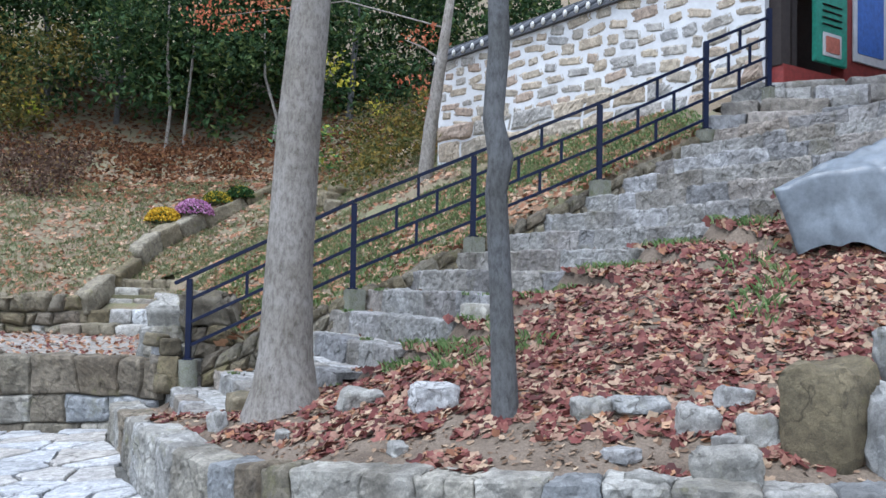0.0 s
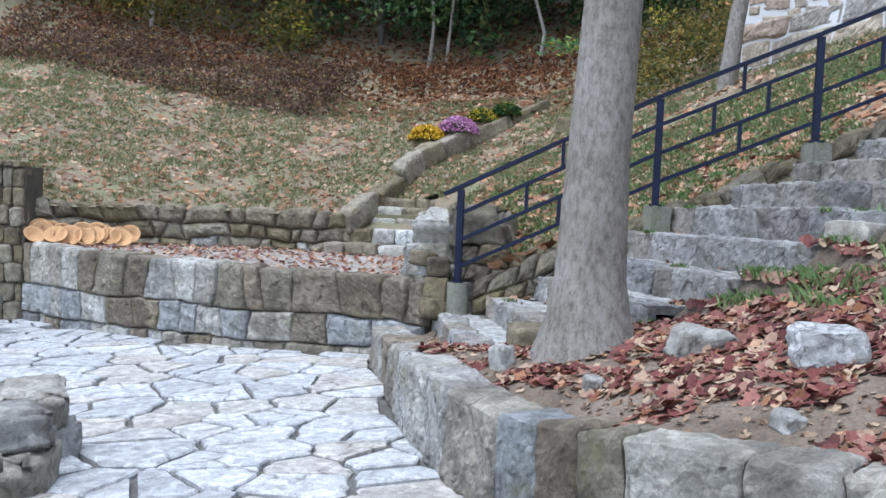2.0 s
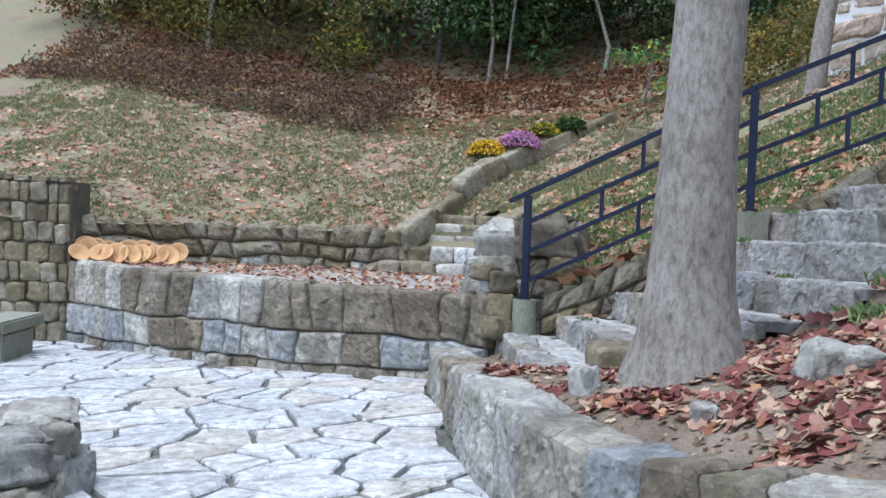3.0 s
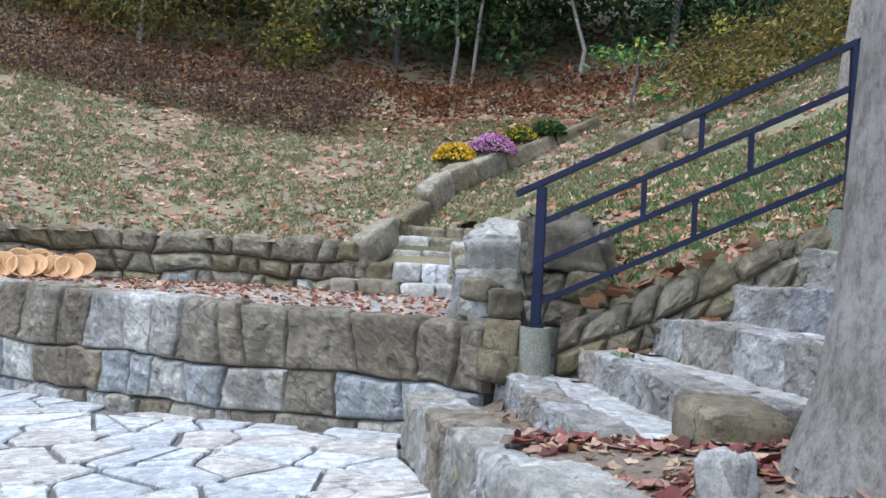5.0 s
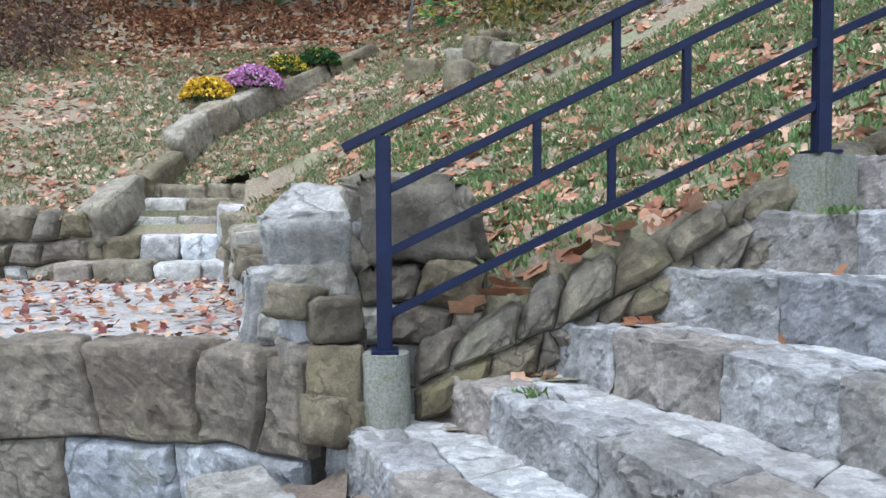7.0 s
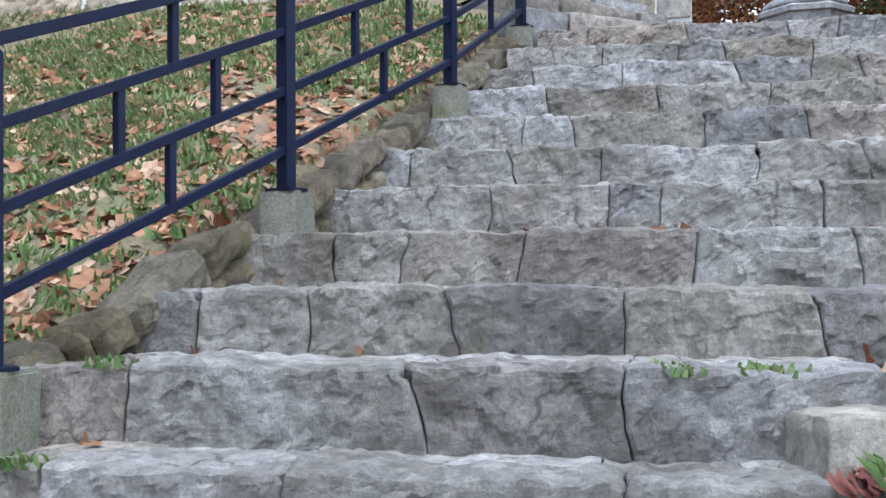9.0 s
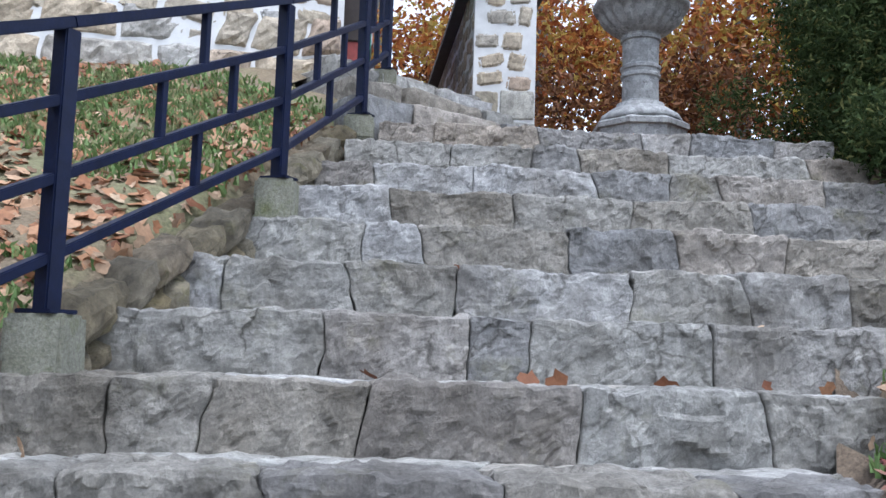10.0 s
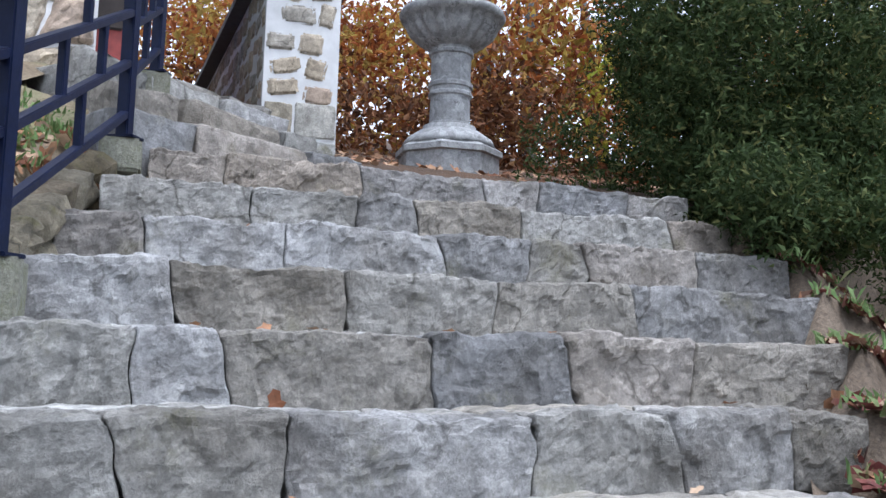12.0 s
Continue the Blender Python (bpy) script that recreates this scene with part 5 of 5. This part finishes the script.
add_box(bm, pose(-0.75, -5.95, -0.36, 0, 0, 20), 1.2, 0.45, 0.14, 0.02)
bench = tagged(new("stone_bench"), "low pale stone slab bench in the court", "bench")
part("slab", bm, CONCRETE, bench)
bm = bmesh.new()
add_box(bm, pose(-0.75, -5.95, -0.60, 0, 0, 20), 0.8, 0.35, 0.34, 0.02)
part("block", bm, CONCRETE, bench)

# ---- loose rocks ----
def rock(x, y, z, sx, sy, sz, rz, label, seed, mesh=None, tilt=0):
    rr = random.Random(seed)
    o = new("rock", mesh or rr.choice(LOOSE))
    o.matrix_world = pose(x, y, z, rr.uniform(-8, 8) + tilt, rr.uniform(-8, 8), rz) @ Matrix.Diagonal((sx / 2, sy / 2, sz / 2, 1))
    return tagged(o, label, "rock", "loose rocks")


for k, (x, y, sx, sy, sz, rz) in enumerate([(3.44, 1.92, 0.34, 0.24, 0.21, 100), (3.98, 2.40, 0.37, 0.26, 0.23, 80), (4.71, 3.25, 0.25, 0.17, 0.15, 95), (4.78, 3.50, 0.35, 0.24, 0.13, 90), (5.09, 3.72, 0.25, 0.18, 0.22, 70), (5.34, 3.94, 0.23, 0.16, 0.23, 60), (4.92, 3.99, 0.22, 0.15, 0.17, 95), (5.61, 3.67, 0.35, 0.24, 0.28, 60), (5.23, 3.27, 0.23, 0.16, 0.10, 30), (5.57, 3.31, 0.25, 0.18, 0.13, 50), (4.55, 2.15, 0.15, 0.11, 0.10, 20), (5.37, 3.78, 0.18, 0.13, 0.14, 10), (2.92, 0.84, 0.18, 0.13, 0.23, 40), (3.57, 1.39, 0.16, 0.11, 0.12, 10)]):
    rock(x, y, slope_z(x, y) + sz * 0.12, sx * 0.85, sy * 0.85, sz * 0.8, rz, "pale grey broken stone lying among fallen leaves", 200 + k)
rock(5.55, 4.20, slope_z(5.55, 4.20) + 0.13, 0.36, 0.34, 0.56, 30, "large brown-grey boulder on the leafy bank", 230, MOSS_STONES[4])
rock(5.72, 4.52, slope_z(5.72, 4.52) + 0.08, 0.44, 0.42, 0.44, 70, "large grey boulder on the leafy bank", 231, LOOSE[3])
rock(5.58, 4.66, slope_z(5.58, 4.66) + 0.38, 0.34, 0.30, 0.30, 10, "grey stone resting on a boulder", 236, LOOSE[5])
rock(-0.50, 0.12, 0.80, 0.60, 0.62, 0.42, 100, "big tan boulder beside the foot of the railing", 232, BOULDERS[0])
rock(-0.44, -0.26, 0.74, 0.46, 0.40, 0.40, 75, "pale lichened boulder beside the railing", 233, TANS[2], 16)
rock(-0.34, -0.50, 0.44, 0.14, 0.22, 0.36, 10, "pale upright slab beside the railing", 234, BOULDERS[2])
for k, (x, y, z, sx, sy, sz) in enumerate(((-0.02, -0.20, 0.22, 0.18, 0.22, 0.22), (-0.08, -0.22, 0.43, 0.20, 0.22, 0.18), (0.04, -0.19, 0.04, 0.2, 0.24, 0.2), (-0.1, -0.36, 0.5, 0.2, 0.2, 0.14))):
    rock(x, y, z, sx, sy, sz, 25 * k, "rough stone packed behind the railing post", 340 + k, MOSS_STONES[(k * 5) % 8])
rock(2.04, 0.95, 0.08, 0.30, 0.34, 0.26, 20, "mossy stone at the end of a low step", 237, MOSS_STONES[2])
rock(2.20, 2.96, 0.88, 0.34, 0.36, 0.26, 35, "pinkish squared stone at the side of the steps", 235, KERB_STONES[2])
for k, (x, y, sx, sy, sz) in enumerate([(3.62, -1.78, 0.6, 0.5, 0.55), (4.15, -1.52, 0.55, 0.5, 0.5), (4.8, -1.38, 0.7, 0.5, 0.5), (5.5, -1.2, 0.7, 0.5, 0.5), (6.3, -0.8, 0.7, 0.5, 0.55), (7.0, -0.6, 0.7, 0.5, 0.5), (7.8, -0.4, 0.8, 0.5, 0.5)]):
    rock(x, y, pavement_z(x, y) + 0.04, sx * 0.8, sy * 0.85, sz * 0.62, 15 * k, "tan weathered boulder edging the path", 240 + k, TANS[k % 4])
    rock(x - 0.05, y - 0.04, pavement_z(x, y) + 0.29, sx * 0.72, sy * 0.75, sz * 0.42, 15 * k + 40, "tan weathered boulder lying on another at the path", 250 + k, TANS[(k + 1) % 4])
for k in range(9):
    x, y = -6.2 + U(-1.0, 1.0), 0.9 + U(-0.5, 0.5)
    rock(x, y, hill_height(x, y) + 0.05, U(0.25, 0.5), U(0.2, 0.35), U(0.2, 0.3), U(0, 180), "mossy half-buried stone on the hillside", 260 + k, MOSS_STONES[k % 8])
# ---- tarpaulin ----
def tarp_point(u, v):
    """A sheet from its hanging hem over a ridge to the back of the heap."""
    hem = Vector((3.34, 5.14, 0)).lerp(Vector((3.98, 6.45, 0)), u)
    hem.z = slope_z(hem.x, hem.y) + 0.03 + 0.04 * math.sin(u * 9)
    ridge = Vector((3.30, 4.97, 1.91)).lerp(Vector((3.80, 6.45, 2.28)), u) + Vector((0, 0, 0.06 * math.sin(u * 6.5)))
    crest = Vector((3.08, 5.08, 1.96)).lerp(Vector((3.45, 6.5, 2.7)), u)
    rear = Vector((3.02, 5.25, 0)).lerp(Vector((3.40, 6.62, 0)), u)
    rear.z = slope_z(rear.x, rear.y) + 0.02
    line = [hem, ridge, crest, rear]
    k = min(2, int(v * 3))
    p = line[k].lerp(line[k + 1], v * 3 - k)
    return p + Vector((0.5, -0.3, 0.6)) * (0.10 * abs(noise.noise(Vector((u * 5 + v * 2, v * 3, 4)))) + 0.03 * noise.noise(Vector((u * 14, v * 8, 2))))


bm = bmesh.new()
rows = [[bm.verts.new(tarp_point(i / 48, j / 36)) for i in range(49)] for j in range(37)]
for a, b in zip(rows, rows[1:]):
    for i in range(48):
        bm.faces.new((a[i], a[i + 1], b[i + 1], b[i]))
for side_u in (0, 48):
    col = [r[side_u] for r in rows]
    bm.faces.new(col if side_u else col[::-1])
bmesh.ops.recalc_face_normals(bm, faces=bm.faces)
tarp = tagged(part("tarpaulin", bm, TARP, None, smooth=True), "crumpled grey tarpaulin covering a heap on the bank", "tarpaulin")

# ---- flagstones ----
def clip(poly, px, py, nx, ny):
    """The part of a polygon on the side of (px, py) away from the direction (nx, ny)."""
    out = []
    for k in range(len(poly)):
        a, b = poly[k - 1], poly[k]
        da, db = (a[0] - px) * nx + (a[1] - py) * ny, (b[0] - px) * nx + (b[1] - py) * ny
        if (da < 0) != (db < 0):
            t = da / (da - db)
            out.append((a[0] + (b[0] - a[0]) * t, a[1] + (b[1] - a[1]) * t))
        if db <= 0:
            out.append(b)
    return out


pavement = tagged(new("pavement"), "pale irregular flagstones with dark joints", "pavement", kind="structure")
rf = random.Random(77)
seeds = []
for i in range(-8, 32):
    for j in range(-28, 13):
        if rf.random() > 0.16:
            seeds.append((i * 0.43 + (j % 2) * 0.21 + rf.uniform(-0.23, 0.23), j * 0.37 + rf.uniform(-0.2, 0.2)))
S = np.array(seeds)
rest_v, rest_f = [], []
made = 0
order = sorted(range(len(seeds)), key=lambda k: math.dist(seeds[k], (3.5, -1.0)))
for k in order:
    x, y = seeds[k]
    dW = signed(WALL_W, x, y)[0] if x > -0.3 else -1
    dA = signed(WALL_A, x, y)[0] if y > -5.9 else 1
    if dW > 0.1 or dA < -0.1 or on_hill(x, y) or y > 4:
        continue
    poly = [(x - 0.5, y - 0.5), (x + 0.5, y - 0.5), (x + 0.5, y + 0.5), (x - 0.5, y + 0.5)]
    dist = np.hypot(S[:, 0] - x, S[:, 1] - y)
    for q in np.argsort(dist)[1:16]:
        ox, oy = S[q]
        L = math.hypot(ox - x, oy - y)
        nx, ny = (ox - x) / L, (oy - y) / L
        g = 0.013 + 0.012 * noise.noise(Vector((x + ox, y + oy, 0)))
        poly = clip(poly, (x + ox) / 2 - nx * g, (y + oy) / 2 - ny * g, nx, ny)
        if len(poly) < 3:
            break
    if len(poly) < 3:
        continue
    fine = []
    for a, b in zip(poly, poly[1:] + poly[:1]):
        L = math.dist(a, b)
        if L < 0.03:
            continue
        fine.append((a[0] * 0.93 + b[0] * 0.07, a[1] * 0.93 + b[1] * 0.07))
        for q in (0.25, 0.5, 0.75) if L > 0.16 else (0.5,):
            m_ = (a[0] + (b[0] - a[0]) * q, a[1] + (b[1] - a[1]) * q)
            pull = 0.10 * noise.noise(Vector((m_[0] * 7, m_[1] * 7, 2))) - 0.035
            fine.append((m_[0] + (m_[0] - x) * pull, m_[1] + (m_[1] - y) * pull))
        fine.append((b[0] * 0.93 + a[0] * 0.07, b[1] * 0.93 + a[1] * 0.07))
    lift = rf.uniform(-0.006, 0.008)
    tx, ty = rf.uniform(-0.012, 0.012), rf.uniform(-0.012, 0.012)
    rings = []
    for f, dz in ((1.0, -0.06), (1.0, -0.012), (0.95, 0.0)):
        rings += [((px - x) * f, (py - y) * f, pavement_z(px, py) - pavement_z(x, y) + dz + lift + (px - x) * tx + (py - y) * ty) for px, py in fine]
    n = len(fine)
    faces = [(a + r * n, (a + 1) % n + r * n, (a + 1) % n + (r + 1) * n, a + (r + 1) * n) for r in (0, 1) for a in range(n)] + [tuple(range(2 * n, 3 * n))]
    if made < 300:
        me = mesh_from("flagstone", rings, faces, FLAG)
        o = new("flagstone", me)
        o.location = (x, y, pavement_z(x, y))
        o.parent = pavement
        made += 1
    else:
        b0 = len(rest_v)
        z = pavement_z(x, y)
        rest_v += [(a + x, b + y, c + z) for a, b, c in rings]
        rest_f += [tuple(q + b0 for q in f) for f in faces]
o = new("far_flagstones", mesh_from("far_flagstones", rest_v, rest_f, FLAG))
o.parent = pavement
tagged(o, kind="stuff")

# ---- fallen leaves and grass ----
def lobed(places, normals, size, seed):
    """Fallen lobed leaves, curled, lying on a surface."""
    rg3 = np.random.default_rng(seed)
    verts, faces = [], []
    outline = [(0, 0.5), (0.28, 0.30), (0.5, 0.18), (0.26, -0.02), (0.30, -0.32), (0, -0.5), (-0.30, -0.32), (-0.26, -0.02), (-0.5, 0.18), (-0.28, 0.30)]
    for p, nv in zip(places, normals):
        s = rg3.uniform(*size)
        nv = np.array(nv) + rg3.normal(size=3) * 0.33
        nv /= np.linalg.norm(nv)
        u = np.cross(nv, rg3.normal(size=3))
        u /= np.linalg.norm(u)
        v = np.cross(nv, u)
        curl, wide = rg3.uniform(-0.1, 0.55), rg3.uniform(0.5, 1.0)
        k = len(verts)
        verts.append(tuple(np.array(p) + nv * 0.008))
        for a, b in outline:
            verts.append(tuple(np.array(p) + (u * a * wide + v * b) * s + nv * (0.008 + curl * s * (a * a + b * b * 0.7))))
        faces += [(k, k + 1 + i, k + 1 + (i + 1) % 10) for i in range(10)]
    return verts, faces


def lay(name, count, area, height, keep, size, seed, material, label):
    rg3 = np.random.default_rng(seed)
    places, normals = [], []
    while len(places) < count:
        x, y = rg3.uniform(area[0], area[1]), rg3.uniform(area[2], area[3])
        if not keep(x, y):
            continue
        z = height(x, y)
        nx, ny = height(x + 0.06, y) - z, height(x, y + 0.06) - z
        nv = np.array([-nx / 0.06, -ny / 0.06, 1.0])
        places.append((x, y, z))
        normals.append(nv / np.linalg.norm(nv))
    v, f = lobed(places, normals, size, seed)
    return tagged(new(name, mesh_from(name, v, f, material)), label, "leaves", kind="stuff")


def bank_keep(x, y):
    d, _ = signed(WALL_W, x, y)
    i = int(np.clip(np.searchsorted(TREAD_Y, y - 0.5 * x), 1, 15))
    thin = 1.2 if d > 0.9 else (0.62 if d > 0.6 else 0.42)
    return d > 0.15 and x > RIGHT_X[i - 1] - 0.1 + (0.2 if y < 1 else 0) and noise.noise(Vector((x * 3, y * 3, 7))) * 0.6 + 0.5 < thin


lay("fallen_leaves", 13000, (0.3, 7.0, -0.5, 7.4), bank_height, bank_keep, (0.05, 0.125), 301, G_FALLEN, "thick carpet of fallen red and brown leaves on the bank")
lay("fallen_leaves", 1800, (0.3, 7.0, -0.5, 7.4), bank_height, bank_keep, (0.05, 0.12), 315, G_TAN, "fallen tan leaves mixed into the red carpet of the bank")
lay("leaf_litter", 6500, (0.3, 7.0, -0.5, 7.4), bank_height, lambda x, y: bank_cell(x, y) and signed(WALL_W, x, y)[0] > 0.28, (0.02, 0.06), 308, G_LITTER, "small dry leaf scraps and crumbs on the bank")
lay("leaf_litter", 15000, (-16, -8.6, -14, 6), hill_height, on_hill, (0.07, 0.2), 309, G_RUST, "rusty leaf litter at the edge of the wood")
lay("leaf_litter", 14000, (-10.5, 0.0, -10, 6), hill_height, on_hill, (0.04, 0.10), 310, G_LITTER, "brown leaf litter in the thin lawn")
lay("fallen_leaves", 13000, (-10.5, 0.1, -12, 6), hill_height, on_hill, (0.05, 0.14), 302, G_TAN, "scattered fallen tan leaves on the lawn")
lay("fallen_leaves", 2400, (-3.5, 0.1, -0.4, 6), hill_height, lambda x, y: on_hill(x, y) and x < rail_x(y) - 0.12 and y < 6, (0.06, 0.16), 303, G_TAN, "fallen tan leaves on the slope beside the railing")
ledge_keep = lambda x, y: signed(WALL_A, x, y)[0] < -0.22 and signed(LINE_BC, x, y)[0] > 0 and y < -0.3 + 0.215 * x
lay("fallen_leaves", 650, (-4.6, 0.0, -6.6, -0.4), lambda x, y: 0.275, ledge_keep, (0.04, 0.09), 304, G_FALLEN, "fallen reddish leaves on the ledge")
lay("fallen_leaves", 900, (-4.6, 0.0, -6.6, -0.4), lambda x, y: 0.275, ledge_keep, (0.04, 0.09), 316, G_TAN, "fallen tan leaves on the ledge")
lay("fallen_leaves", 1500, (2.2, 5.5, 5.6, 9.0), bank_height, lambda x, y: x > RIGHT_X[int(np.clip(np.searchsorted(TREAD_Y, y - 0.5 * x), 1, 15)) - 1] + 0.05, (0.05, 0.12), 307, G_FALLEN, "fallen reddish leaves beside the top of the stairs")
lay("fallen_leaves", 15, (-0.22, 0.06, 0.25, 1.5), lambda x, y: foot_z(y) - 0.03, lambda x, y: True, (0.09, 0.2), 317, G_TAN, "large curled dry leaves caught under the railing")
lay("fallen_leaves", 40, (0, 2.2, -0.1, 6.5), tread_at, lambda x, y: tread_at(x, y) > 0 and abs(tread_at(x, y - 0.12) - tread_at(x, y)) < 0.05 and abs(tread_at(x, y + 0.1) - tread_at(x, y)) > 0.02, (0.05, 0.10), 305, G_TAN, "few dry leaves lying on the steps")
lay("fallen_leaves", 1500, (-6, 6, 7.5, 14), upper_z, lambda x, y: y > 8.2 + 0.53 * x, (0.07, 0.15), 306, G_TAN, "fallen leaves above the stairs")


def blades(name, count, area, height, keep, hgt, seed, material, label, width=0.006):
    rg3 = np.random.default_rng(seed)
    verts, faces = [], []
    while len(faces) < count:
        x, y = rg3.uniform(area[0], area[1]), rg3.uniform(area[2], area[3])
        if not keep(x, y):
            continue
        z = height(x, y)
        for _ in range(6):
            a = rg3.uniform(0, 6.28)
            h, l = rg3.uniform(*hgt), rg3.uniform(0.3, 1.1)
            bx, by = x + rg3.normal() * 0.03, y + rg3.normal() * 0.03
            k = len(verts)
            verts += [(bx - width * math.sin(a), by + width * math.cos(a), z - 0.01), (bx + width * math.sin(a), by - width * math.cos(a), z - 0.01),
                      (bx + l * h * 0.4 * math.cos(a) + width * 0.6, by + l * h * 0.4 * math.sin(a), z + h * 0.7), (bx + l * h * math.cos(a), by + l * h * math.sin(a), z + h * 0.95)]
            faces.append((k, k + 1, k + 2, k + 3))
    return tagged(new(name, mesh_from(name, verts, faces, material)), label, "grass", kind="stuff")


patchy = lambda x, y: noise.noise(Vector((x * 0.9, y * 0.9, 12))) + 0.5 * noise.noise(Vector((x * 3, y * 3, 12)))
blades("grass", 110000, (-9.8, -1, -12, 6), hill_height, lambda x, y: on_hill(x, y) and x < rail_x(y) - 0.3 and patchy(x, y) > -0.22, (0.02, 0.07), 311, G_GRASS, "thin patchy green grass of the lawn")
blades("grass", 20000, (-3.6, 0.05, -0.3, 6.2), hill_height, lambda x, y: on_hill(x, y) and x < rail_x(y) - 0.16 and y > -0.1 and patchy(x, y) > -0.35, (0.02, 0.06), 312, G_WEED, "low green weeds on the slope beside the railing", 0.012)
blades("grass", 1300, (1.6, 4.0, 2.2, 7), bank_height, lambda x, y: RIGHT_X[int(np.clip(np.searchsorted(TREAD_Y, y - 0.5 * x), 1, 15)) - 1] + 0.0 < x < RIGHT_X[int(np.clip(np.searchsorted(TREAD_Y, y - 0.5 * x), 1, 15)) - 1] + 0.35, (0.03, 0.08), 313, G_WEED, "tufts of long grass at the edge of the steps", 0.008)
blades("grass", 1100, (2, 6, 1.5, 6), bank_height, lambda x, y: bank_keep(x, y) and patchy(x, y) > 0.3, (0.04, 0.09), 314, G_WEED, "grass tufts among the fallen leaves", 0.007)
for k, (x, y) in enumerate(((2.02, 2.42), (0.05, 1.72), (0.35, 1.72), (1.25, 1.92), (1.75, 2.85), (1.95, 3.0), (0.3, 0.55), (0.25, 2.05))):
    z = tread_at(x, y)
    blades("weed", 36, (x - 0.045, x + 0.045, y - 0.02, y + 0.02), lambda a, b, z=z: z, lambda a, b: True, (0.012, 0.032), 330 + k, G_WEED, "small green weed tuft growing in a joint of the steps", 0.014)
